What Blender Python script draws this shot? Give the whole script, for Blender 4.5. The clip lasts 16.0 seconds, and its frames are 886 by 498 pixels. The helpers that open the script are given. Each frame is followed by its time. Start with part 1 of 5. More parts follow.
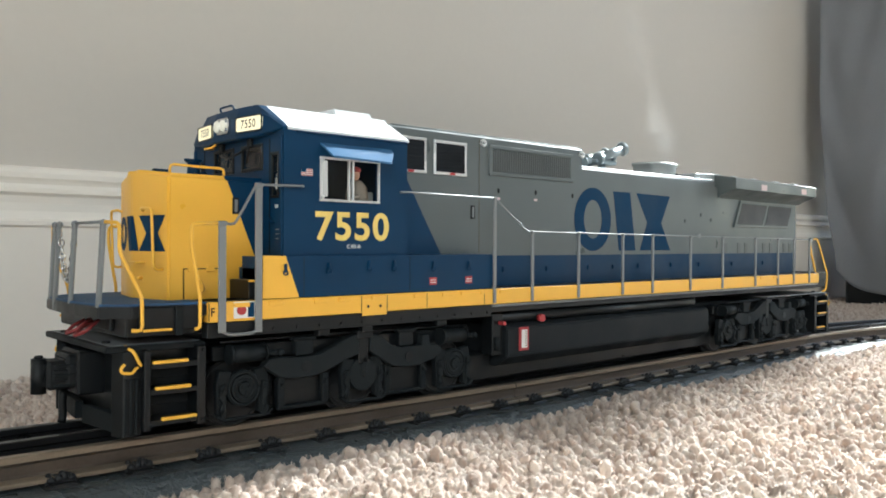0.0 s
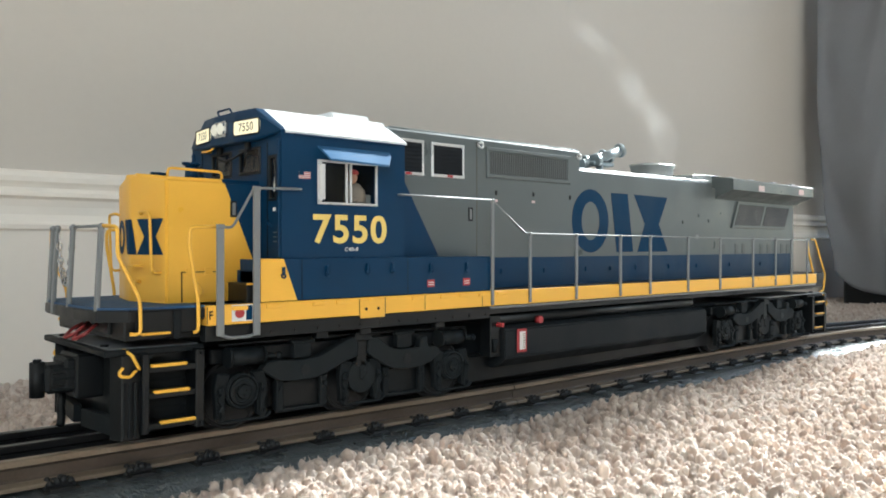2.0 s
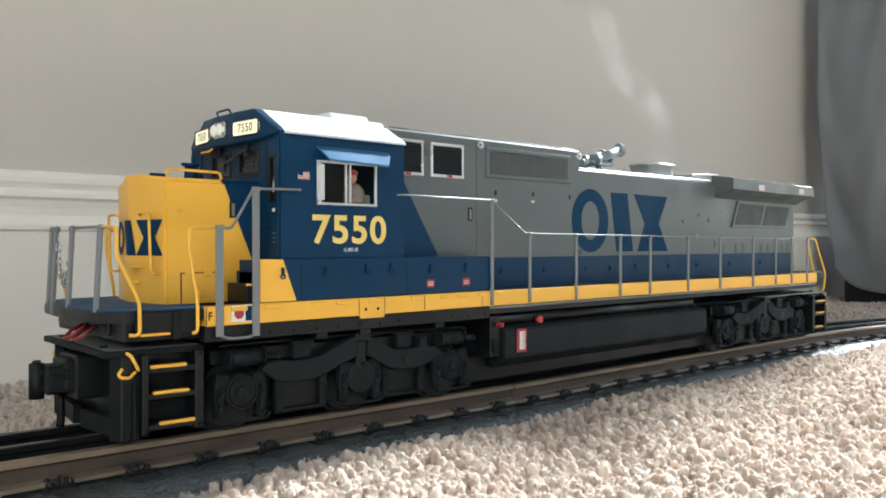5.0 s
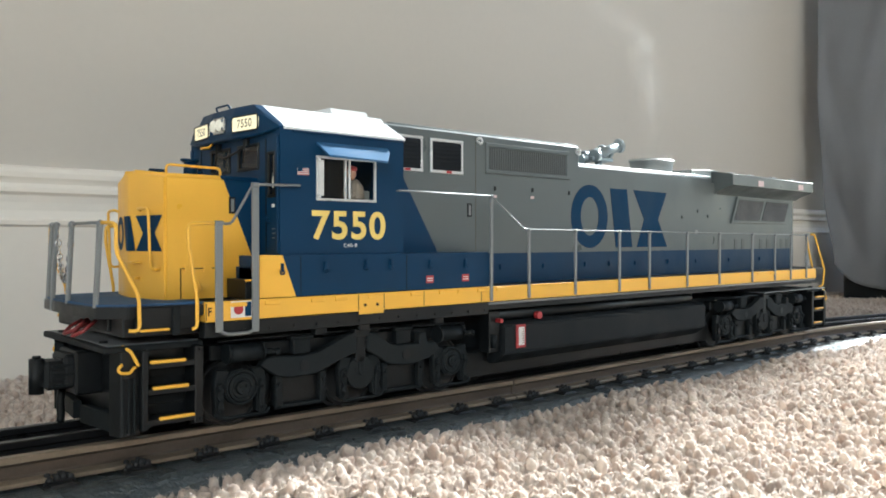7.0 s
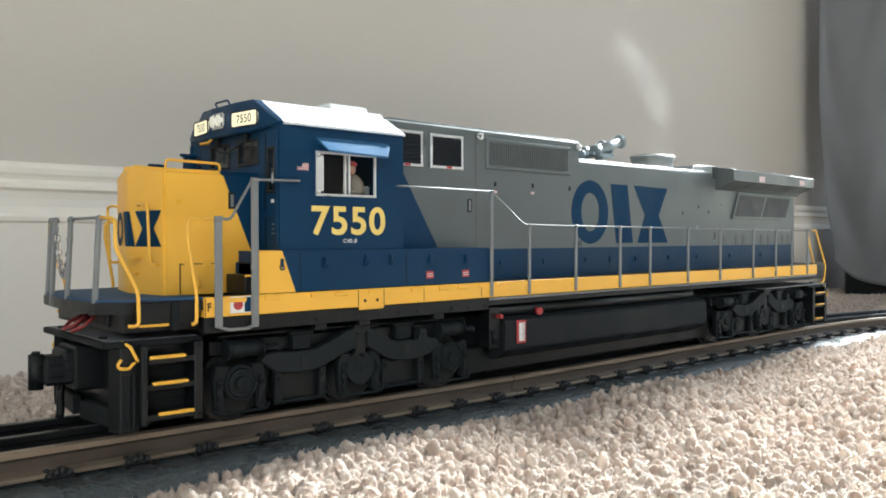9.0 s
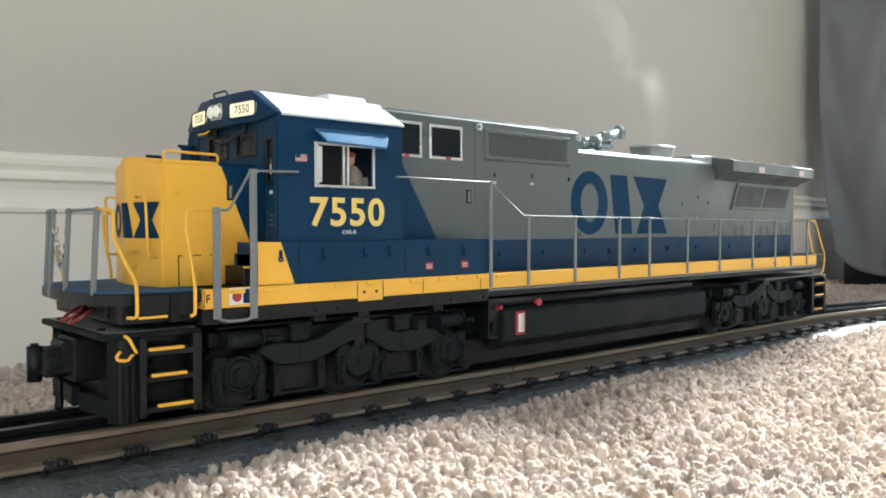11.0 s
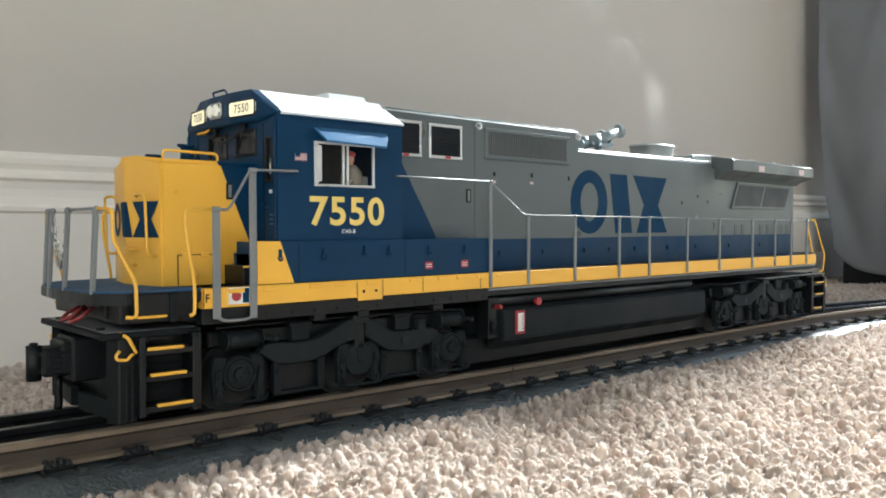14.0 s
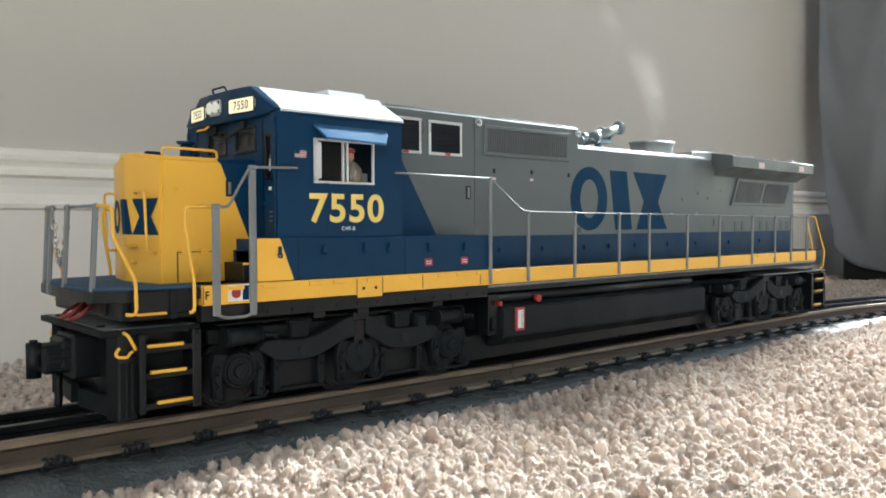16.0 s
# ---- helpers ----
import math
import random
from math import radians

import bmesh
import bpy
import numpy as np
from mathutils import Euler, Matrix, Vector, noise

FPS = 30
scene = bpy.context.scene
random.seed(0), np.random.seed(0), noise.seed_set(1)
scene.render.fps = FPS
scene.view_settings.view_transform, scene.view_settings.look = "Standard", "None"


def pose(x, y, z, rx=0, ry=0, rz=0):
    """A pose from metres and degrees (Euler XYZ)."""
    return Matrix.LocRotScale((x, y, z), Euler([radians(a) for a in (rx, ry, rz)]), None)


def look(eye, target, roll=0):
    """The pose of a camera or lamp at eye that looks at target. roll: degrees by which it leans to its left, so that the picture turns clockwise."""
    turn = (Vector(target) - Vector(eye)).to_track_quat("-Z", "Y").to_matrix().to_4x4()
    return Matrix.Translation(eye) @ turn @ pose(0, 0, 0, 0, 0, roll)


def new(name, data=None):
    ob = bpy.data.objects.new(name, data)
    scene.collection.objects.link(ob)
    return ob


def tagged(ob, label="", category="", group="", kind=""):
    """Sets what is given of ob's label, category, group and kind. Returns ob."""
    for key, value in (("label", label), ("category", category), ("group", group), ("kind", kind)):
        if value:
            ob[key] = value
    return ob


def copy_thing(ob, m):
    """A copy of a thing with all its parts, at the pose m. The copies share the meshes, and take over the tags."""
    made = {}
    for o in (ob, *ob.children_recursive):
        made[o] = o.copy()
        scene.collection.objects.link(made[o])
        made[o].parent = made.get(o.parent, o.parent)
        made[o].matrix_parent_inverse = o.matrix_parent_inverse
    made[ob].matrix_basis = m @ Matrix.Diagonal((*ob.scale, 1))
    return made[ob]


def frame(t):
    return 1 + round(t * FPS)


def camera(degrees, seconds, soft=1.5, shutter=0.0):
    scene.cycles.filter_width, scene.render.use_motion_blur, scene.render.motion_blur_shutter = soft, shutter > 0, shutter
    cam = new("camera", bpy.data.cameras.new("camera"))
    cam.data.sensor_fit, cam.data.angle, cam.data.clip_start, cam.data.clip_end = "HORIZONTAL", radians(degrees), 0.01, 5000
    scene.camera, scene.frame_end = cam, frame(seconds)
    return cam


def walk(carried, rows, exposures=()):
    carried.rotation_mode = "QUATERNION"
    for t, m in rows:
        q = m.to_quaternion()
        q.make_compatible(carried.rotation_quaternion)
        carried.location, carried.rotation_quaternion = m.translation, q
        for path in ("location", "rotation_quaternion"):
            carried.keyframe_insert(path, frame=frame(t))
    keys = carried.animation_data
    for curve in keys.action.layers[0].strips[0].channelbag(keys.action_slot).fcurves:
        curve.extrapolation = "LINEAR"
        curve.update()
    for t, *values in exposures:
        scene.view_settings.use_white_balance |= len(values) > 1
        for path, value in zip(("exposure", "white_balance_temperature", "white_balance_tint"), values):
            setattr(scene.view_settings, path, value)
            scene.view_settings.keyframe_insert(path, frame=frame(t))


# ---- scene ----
# A model diesel locomotive on track on a carpet. Loco space is in millimetres: x from
# the front coupler to the rear, y across, z up from the railhead at the front.
Z0 = 0.030          # height of the railhead over the carpet backing

cam = camera(57.8, 16.0, soft=1.8)
ROWS = [
    (0, -0.0715, -0.2442, 0.0546, 48.25, -0.34, 0.23),
    (0.5, -0.0719, -0.2444, 0.0547, 48.14, -0.16, 0.11),
    (1, -0.0716, -0.2449, 0.0550, 48.22, -0.09, 0.10),
    (1.5, -0.0713, -0.2449, 0.0551, 48.20, -0.28, -0.00),
    (2, -0.0716, -0.2448, 0.0550, 48.16, -0.26, 0.03),
    (2.5, -0.0713, -0.2449, 0.0552, 48.20, -0.18, -0.02),
    (3, -0.0715, -0.2453, 0.0556, 48.22, -0.29, 0.01),
    (3.5, -0.0713, -0.2449, 0.0552, 48.20, -0.23, -0.01),
    (4, -0.0713, -0.2450, 0.0553, 48.21, -0.20, -0.03),
    (6.5, -0.0711, -0.2450, 0.0554, 48.18, -0.61, -0.09),
    (7, -0.0713, -0.2453, 0.0555, 48.19, -0.65, -0.03),
    (7.5, -0.0708, -0.2451, 0.0553, 48.23, -0.74, -0.01),
    (8, -0.0707, -0.2449, 0.0552, 48.24, -0.86, -0.01),
    (8.5, -0.0709, -0.2451, 0.0550, 48.25, -0.86, -0.08),
    (9, -0.0707, -0.2451, 0.0550, 48.26, -0.87, -0.07),
    (11.5, -0.0703, -0.2446, 0.0554, 48.19, -1.65, -0.10),
    (12, -0.0704, -0.2448, 0.0553, 48.19, -1.54, -0.13),
    (12.5, -0.0703, -0.2450, 0.0552, 48.23, -1.49, -0.16),
    (13, -0.0703, -0.2446, 0.0552, 48.18, -1.51, -0.11),
    (13.5, -0.0703, -0.2444, 0.0551, 48.15, -1.53, -0.14),
    (14, -0.0702, -0.2443, 0.0553, 48.15, -1.62, -0.12),
    (14.5, -0.0703, -0.2446, 0.0555, 48.18, -1.68, -0.09),
    (15, -0.0702, -0.2445, 0.0553, 48.17, -1.65, -0.09),
    (15.5, -0.0702, -0.2441, 0.0552, 48.13, -1.72, -0.12),
    (16, -0.0701, -0.2443, 0.0556, 48.15, -1.90, -0.13),
]


def aim(x, y, z, yaw, pitch, roll):
    d = Vector((math.cos(radians(yaw)) * math.cos(radians(pitch)), math.sin(radians(yaw)) * math.cos(radians(pitch)), math.sin(radians(pitch))))
    eye = Vector((x, y, z + Z0))
    return look(eye, eye + d, roll)


walk(cam, [(r[0], aim(*r[1:])) for r in ROWS], exposures=[(0, 2.02, 5650, 2.6), (12.5, 2.01, 5650, 2.6), (14.3, 1.89, 5650, 2.6), (16, 1.88, 5650, 2.6)])

# ---- light ----
SUN = Vector((1.0, 0.145, 0.52)).normalized()
world = bpy.data.worlds.new("sky")
scene.world = world
world.use_nodes = True
wn = world.node_tree
sky = wn.nodes.new("ShaderNodeTexSky")
sky.sky_type = "NISHITA"
sky.sun_disc = False
sky.sun_elevation = math.asin(SUN.z)
sky.sun_rotation = math.atan2(SUN.x, SUN.y)
wn.links.new(sky.outputs[0], wn.nodes["Background"].inputs[0])
wn.nodes["Background"].inputs[1].default_value = 0.06
sun_data = bpy.data.lights.new("sun", "SUN")
sun_data.energy, sun_data.angle, sun_data.color = 4.4, radians(4.0), (1.0, 0.95, 0.87)
sun = new("sun", sun_data)
sun.matrix_world = look((3, 0.5, 3), Vector((3, 0.5, 3)) - SUN)
win_data = bpy.data.lights.new("window_daylight", "AREA")
win_data.shape, win_data.size, win_data.size_y = "RECTANGLE", 0.9, 0.85
win_data.energy, win_data.color = 0.05, (0.93, 1.0, 1.0)
win = new("window_daylight", win_data)
win.matrix_world = look((1.10, -0.32, 0.55), (0.0, -0.32, 0.55))
# Unseen fill light, added in the south wall to brighten nose and left side.
back_data = bpy.data.lights.new("added_fill_light", "AREA")
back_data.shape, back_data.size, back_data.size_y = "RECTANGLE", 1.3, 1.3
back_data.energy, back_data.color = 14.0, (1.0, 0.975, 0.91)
back = new("added_fill_light", back_data)
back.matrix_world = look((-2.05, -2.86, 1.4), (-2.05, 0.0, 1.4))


# ---- materials ----
def nodes(name):
    m = bpy.data.materials.new(name)
    m.use_nodes = True
    return m, m.node_tree, m.node_tree.nodes["Principled BSDF"]


def paint(name, col, rough=0.4, metal=0.0, vary=0.12, scale=60.0, bump=0.0, bscale=900.0, spec=0.5, rvary=0.15, deep=0.0004):
    """A surface with large soft variation and fine grain; sizes by object space in metres."""
    m, t, b = nodes(name)
    tc = t.nodes.new("ShaderNodeTexCoord")
    n1 = t.nodes.new("ShaderNodeTexNoise")
    n1.inputs["Scale"].default_value, n1.inputs["Detail"].default_value = scale, 5.0
    n2 = t.nodes.new("ShaderNodeTexNoise")
    n2.inputs["Scale"].default_value, n2.inputs["Detail"].default_value = bscale, 3.0
    for n in (n1, n2):
        t.links.new(tc.outputs["Object"], n.inputs["Vector"])
    add = t.nodes.new("ShaderNodeMath")
    add.operation = "MULTIPLY_ADD"
    add.inputs[1].default_value = 0.35
    t.links.new(n2.outputs["Fac"], add.inputs[0])
    t.links.new(n1.outputs["Fac"], add.inputs[2])
    mr = t.nodes.new("ShaderNodeMapRange")
    mr.inputs["From Min"].default_value, mr.inputs["From Max"].default_value = 0.4, 0.95
    mr.inputs["To Min"].default_value, mr.inputs["To Max"].default_value = 1 - vary, 1 + vary
    t.links.new(add.outputs[0], mr.inputs["Value"])
    mix = t.nodes.new("ShaderNodeVectorMath")
    mix.operation = "SCALE"
    mix.inputs[0].default_value = col
    t.links.new(mr.outputs[0], mix.inputs["Scale"])
    t.links.new(mix.outputs[0], b.inputs["Base Color"])
    rr = t.nodes.new("ShaderNodeMapRange")
    rr.inputs["From Min"].default_value, rr.inputs["From Max"].default_value = 0.3, 0.7
    rr.inputs["To Min"].default_value, rr.inputs["To Max"].default_value = max(0.02, rough - rvary), min(1, rough + rvary)
    t.links.new(n1.outputs["Fac"], rr.inputs["Value"])
    t.links.new(rr.outputs[0], b.inputs["Roughness"])
    b.inputs["Metallic"].default_value = metal
    b.inputs["Specular IOR Level"].default_value = spec
    if bump:
        bp = t.nodes.new("ShaderNodeBump")
        bp.inputs["Strength"].default_value, bp.inputs["Distance"].default_value = bump, deep
        t.links.new(n2.outputs["Fac"], bp.inputs["Height"])
        t.links.new(bp.outputs[0], b.inputs["Normal"])
    return m


YELLOW = paint("yellow_paint", (0.86, 0.48, 0.05), 0.42, bump=0.05, bscale=2500, vary=0.06)
BLUE = paint("blue_paint", (0.003, 0.032, 0.083), 0.45, spec=0.2, bump=0.05, bscale=2500, vary=0.10)
AWNING = paint("light_blue_paint", (0.038, 0.12, 0.25), 0.5, vary=0.08)
LOGO = paint("logo_blue", (0.0036, 0.034, 0.084), 0.6, spec=0.12, vary=0.08)
GREY = paint("grey_paint", (0.091, 0.106, 0.107), 0.42, bump=0.05, bscale=2500, vary=0.06)
ROOFGREY = paint("pale_roof_paint", (0.68, 0.70, 0.71), 0.45, vary=0.05)
PALEGREY = paint("pale_grey_paint", (0.32, 0.355, 0.36), 0.45, vary=0.08)
RAILGREY = paint("handrail_grey", (0.19, 0.20, 0.205), 0.45, vary=0.08)
WIRE = paint("steel_wire", (0.19, 0.20, 0.205), 0.5, metal=0.15, vary=0.05)
BLACK = paint("black_plastic", (0.0058, 0.0072, 0.0082), 0.42, spec=0.3, vary=0.3, bump=0.1)
TRUCK = paint("dark_grey_plastic", (0.0105, 0.013, 0.0145), 0.6, spec=0.16, vary=0.2, bump=0.15, bscale=1800)
BEAM = paint("truck_beam_grey", (0.0135, 0.0165, 0.018), 0.62, spec=0.16, vary=0.2, bump=0.15, bscale=1800)
TANK = paint("tank_grey", (0.0125, 0.015, 0.017), 0.6, spec=0.18, vary=0.15, bump=0.08)
DECK = paint("blue_tread_deck", (0.022, 0.075, 0.17), 0.7, vary=0.3, bump=0.9, bscale=1500)
STEEL = paint("dark_wheel_steel", (0.018, 0.019, 0.020), 0.45, metal=0.3, vary=0.2)
CHROME = paint("chrome", (0.60, 0.61, 0.62), 0.18, metal=1.0, vary=0.03, rvary=0.05)
SILVER = paint("silver_trim", (0.62, 0.63, 0.63), 0.35, metal=0.35, vary=0.06)
STACK = paint("stack_metal", (0.50, 0.52, 0.52), 0.35, metal=0.6, vary=0.1)
HORN = paint("horn_grey", (0.24, 0.28, 0.30), 0.35, metal=0.4, vary=0.1)
RADIATOR = paint("radiator_mesh", (0.035, 0.038, 0.043), 0.6, vary=0.15, bump=0.8, bscale=3000)
SLAT = paint("louver_black", (0.007, 0.008, 0.010), 0.6, spec=0.2, vary=0.2)
GRILLE = paint("grille_grey", (0.080, 0.088, 0.088), 0.5, vary=0.08)
RED = paint("red_paint", (0.36, 0.03, 0.035), 0.45, vary=0.08)
HOSE = paint("red_hose", (0.22, 0.03, 0.03), 0.5, vary=0.1)
WHITE = paint("white_print", (0.75, 0.74, 0.72), 0.5, vary=0.05)
PINK = paint("faded_sticker", (0.55, 0.42, 0.42), 0.5, vary=0.08)
NUMBER = paint("yellow_lettering", (0.80, 0.60, 0.16), 0.45, vary=0.04)
LINE = paint("dark_line", (0.07, 0.045, 0.01), 0.6)
CABIN = paint("cab_interior", (0.26, 0.27, 0.25), 0.7)
SKIN = paint("painted_tan", (0.42, 0.24, 0.16), 0.6)
COAT = paint("painted_khaki", (0.22, 0.19, 0.15), 0.7)
CAP = paint("painted_red", (0.30, 0.04, 0.04), 0.6)
RAIL = paint("rail_steel", (0.26, 0.21, 0.155), 0.42, metal=0.5, vary=0.3, scale=45, bump=0.1, bscale=1200)
WEB = paint("shaded_rail_web", (0.105, 0.082, 0.063), 0.5, metal=0.4, vary=0.35, scale=70, bump=0.1, bscale=1200)
RAILBLACK = paint("black_and_shaded_rail", (0.02, 0.02, 0.021), 0.35, metal=0.4, vary=0.2)
ROADBED = paint("roadbed_plastic", (0.066, 0.078, 0.083), 0.33, spec=0.8, vary=0.2, bump=1.0, bscale=800, deep=0.0010)
CLIP = paint("tie_plastic", (0.010, 0.0105, 0.0115), 0.5, vary=0.2, bump=0.4)
WALL = paint("wall_paint", (0.59, 0.54, 0.475), 0.75, vary=0.03, scale=3, bump=0.12, bscale=260)
TRIM = paint("trim_paint", (0.83, 0.765, 0.675), 0.5, vary=0.03, scale=6, bump=0.05, bscale=200)
CEIL = paint("ceiling_paint", (0.75, 0.74, 0.71), 0.8, vary=0.03, scale=3)
CURTAIN = paint("curtain_cloth", (0.37, 0.38, 0.405), 0.85, vary=0.12, scale=12, bump=0.4, bscale=900)


def glow(name, col, strength, base):
    m, t, b = nodes(name)
    b.inputs["Base Color"].default_value = (*base, 1)
    b.inputs["Roughness"].default_value = 0.3
    b.inputs["Emission Color"].default_value = (*col, 1)
    b.inputs["Emission Strength"].default_value = strength
    return m


BOARD = glow("lit_number_board", (1.0, 0.80, 0.45), 0.2, (0.75, 0.68, 0.5))
LAMP = glow("lit_headlight", (1.0, 0.90, 0.68), 0.12, (0.42, 0.40, 0.34))


def clear_glass():
    m, t, b = nodes("window_glass")
    b.inputs["Base Color"].default_value = (0.78, 0.82, 0.80, 1)
    b.inputs["Roughness"].default_value = 0.05
    b.inputs["Transmission Weight"].default_value = 1.0
    b.inputs["IOR"].default_value = 1.3
    return m


GLASS = clear_glass()


def carpet_material():
    m, t, b = nodes("carpet_yarn")
    tc = t.nodes.new("ShaderNodeTexCoord")
    geo = t.nodes.new("ShaderNodeNewGeometry")
    ramp = t.nodes.new("ShaderNodeValToRGB")
    e = ramp.color_ramp.elements
    e[0].position, e[0].color = 0.0, (0.61, 0.495, 0.42, 1)
    e[1].position, e[1].color = 1.0, (0.84, 0.76, 0.685, 1)
    t.links.new(geo.outputs["Random Per Island"], ramp.inputs[0])
    fib = t.nodes.new("ShaderNodeTexNoise")
    fib.inputs["Scale"].default_value, fib.inputs["Detail"].default_value = 1400.0, 4.0
    t.links.new(tc.outputs["Object"], fib.inputs["Vector"])
    big = t.nodes.new("ShaderNodeTexNoise")
    big.inputs["Scale"].default_value = 14.0
    t.links.new(tc.outputs["Object"], big.inputs["Vector"])
    ad = t.nodes.new("ShaderNodeMath")
    t.links.new(fib.outputs["Fac"], ad.inputs[0])
    t.links.new(big.outputs["Fac"], ad.inputs[1])
    mr = t.nodes.new("ShaderNodeMapRange")
    mr.inputs["From Min"].default_value, mr.inputs["From Max"].default_value = 0.6, 1.4
    mr.inputs["To Min"].default_value, mr.inputs["To Max"].default_value = 0.86, 1.12
    t.links.new(ad.outputs[0], mr.inputs["Value"])
    sc = t.nodes.new("ShaderNodeVectorMath")
    sc.operation = "SCALE"
    t.links.new(ramp.outputs[0], sc.inputs[0])
    t.links.new(mr.outputs[0], sc.inputs["Scale"])
    t.links.new(sc.outputs[0], b.inputs["Base Color"])
    b.inputs["Roughness"].default_value = 0.95
    b.inputs["Specular IOR Level"].default_value = 0.1
    b.inputs["Sheen Weight"].default_value = 0.6
    bp = t.nodes.new("ShaderNodeBump")
    bp.inputs["Strength"].default_value, bp.inputs["Distance"].default_value = 0.6, 0.0005
    t.links.new(fib.outputs["Fac"], bp.inputs["Height"])
    t.links.new(bp.outputs[0], b.inputs["Normal"])
    thin = t.nodes.new("ShaderNodeBsdfTranslucent")
    t.links.new(sc.outputs[0], thin.inputs["Color"])
    mx = t.nodes.new("ShaderNodeMixShader")
    mx.inputs[0].default_value = 0.5
    t.links.new(b.outputs[0], mx.inputs[1])
    t.links.new(thin.outputs[0], mx.inputs[2])
    t.links.new(mx.outputs[0], t.nodes["Material Output"].inputs["Surface"])
    return m


YARN = carpet_material()


def smoke_material():
    """Thin white smoke: densest in the middle of each wisp, torn by noise."""
    m = bpy.data.materials.new("thin_smoke")
    m.use_nodes = True
    t = m.node_tree
    t.nodes.remove(t.nodes["Principled BSDF"])
    out = t.nodes["Material Output"]
    tc = t.nodes.new("ShaderNodeTexCoord")
    info = t.nodes.new("ShaderNodeObjectInfo")
    ln = t.nodes.new("ShaderNodeVectorMath")
    ln.operation = "LENGTH"
    oval = t.nodes.new("ShaderNodeVectorMath")
    oval.operation = "MULTIPLY"
    oval.inputs[1].default_value = (1.35, 1.0, 0.75)
    t.links.new(tc.outputs["Object"], oval.inputs[0])
    t.links.new(oval.outputs[0], ln.inputs[0])
    fall = t.nodes.new("ShaderNodeMapRange")
    fall.interpolation_type = "SMOOTHERSTEP"
    fall.inputs["From Min"].default_value, fall.inputs["From Max"].default_value = 0.0, 0.0108
    fall.inputs["To Min"].default_value, fall.inputs["To Max"].default_value = 1.0, 0.0
    t.links.new(ln.outputs["Value"], fall.inputs["Value"])
    off = t.nodes.new("ShaderNodeVectorMath")
    off.operation = "ADD"
    t.links.new(tc.outputs["Object"], off.inputs[0])
    t.links.new(info.outputs["Random"], off.inputs[1])
    ns = t.nodes.new("ShaderNodeTexNoise")
    ns.inputs["Scale"].default_value, ns.inputs["Detail"].default_value, ns.inputs["Distortion"].default_value = 120.0, 4.0, 0.5
    t.links.new(off.outputs[0], ns.inputs["Vector"])
    tear = t.nodes.new("ShaderNodeMapRange")
    tear.inputs["From Min"].default_value, tear.inputs["From Max"].default_value = 0.30, 0.78
    t.links.new(ns.outputs["Fac"], tear.inputs["Value"])
    mul = t.nodes.new("ShaderNodeMath")
    mul.operation = "MULTIPLY"
    t.links.new(fall.outputs[0], mul.inputs[0])
    t.links.new(tear.outputs[0], mul.inputs[1])
    sc = t.nodes.new("ShaderNodeMath")
    sc.operation = "MULTIPLY"
    sc.inputs[1].default_value = 0.06
    t.links.new(mul.outputs[0], sc.inputs[0])
    clear = t.nodes.new("ShaderNodeBsdfTransparent")
    white = t.nodes.new("ShaderNodeBsdfDiffuse")
    white.inputs["Color"].default_value = (0.9, 0.9, 0.9, 1)
    haze = t.nodes.new("ShaderNodeBsdfTranslucent")
    haze.inputs["Color"].default_value = (0.9, 0.9, 0.9, 1)
    both = t.nodes.new("ShaderNodeAddShader")
    t.links.new(white.outputs[0], both.inputs[0])
    t.links.new(haze.outputs[0], both.inputs[1])
    mx = t.nodes.new("ShaderNodeMixShader")
    t.links.new(sc.outputs[0], mx.inputs[0])
    t.links.new(clear.outputs[0], mx.inputs[1])
    t.links.new(both.outputs[0], mx.inputs[2])
    t.links.new(mx.outputs[0], out.inputs["Surface"])
    return m


SMOKE = smoke_material()


# ---- mesh tools (millimetres) ----
def join(bm, other):
    vs = [bm.verts.new(v.co) for v in other.verts]
    for v in other.verts:
        v.index = 0
    other.verts.index_update()
    for f in other.faces:
        nf = bm.faces.new([vs[v.index] for v in f.verts])
        nf.smooth = f.smooth
    other.free()
    return bm


def box(bm, x0, x1, y0, y1, z0, z1, bev=0.15, seg=1):
    b = bmesh.new()
    bmesh.ops.create_cube(b, size=1, matrix=Matrix.Translation(((x0 + x1) / 2, (y0 + y1) / 2, (z0 + z1) / 2)) @ Matrix.Diagonal((abs(x1 - x0), abs(y1 - y0), abs(z1 - z0), 1)))
    if bev:
        bev = min(bev, 0.45 * min(abs(x1 - x0), abs(y1 - y0), abs(z1 - z0)))
        bmesh.ops.bevel(b, geom=b.edges[:], offset=bev, segments=seg, affect="EDGES")
    return join(bm, b)


def prism(bm, pts, axis, a, b_, bev=0.0, seg=2):
    """Extrudes the outline pts along an axis from a to b_: 'y' takes (x, z), 'x' takes (y, z), 'z' takes (x, y)."""
    b = bmesh.new()

    def at(p, h):
        return {"y": (p[0], h, p[1]), "x": (h, p[0], p[1]), "z": (p[0], p[1], h)}[axis]
    lo, hi = [b.verts.new(at(p, a)) for p in pts], [b.verts.new(at(p, b_)) for p in pts]
    n = len(pts)
    b.faces.new(lo)
    b.faces.new(hi[::-1])
    for i in range(n):
        b.faces.new((lo[i], hi[i], hi[(i + 1) % n], lo[(i + 1) % n]))
    bmesh.ops.recalc_face_normals(b, faces=b.faces[:])
    if bev:
        bmesh.ops.bevel(b, geom=b.edges[:], offset=bev, segments=seg, affect="EDGES", clamp_overlap=True)
    return join(bm, b)


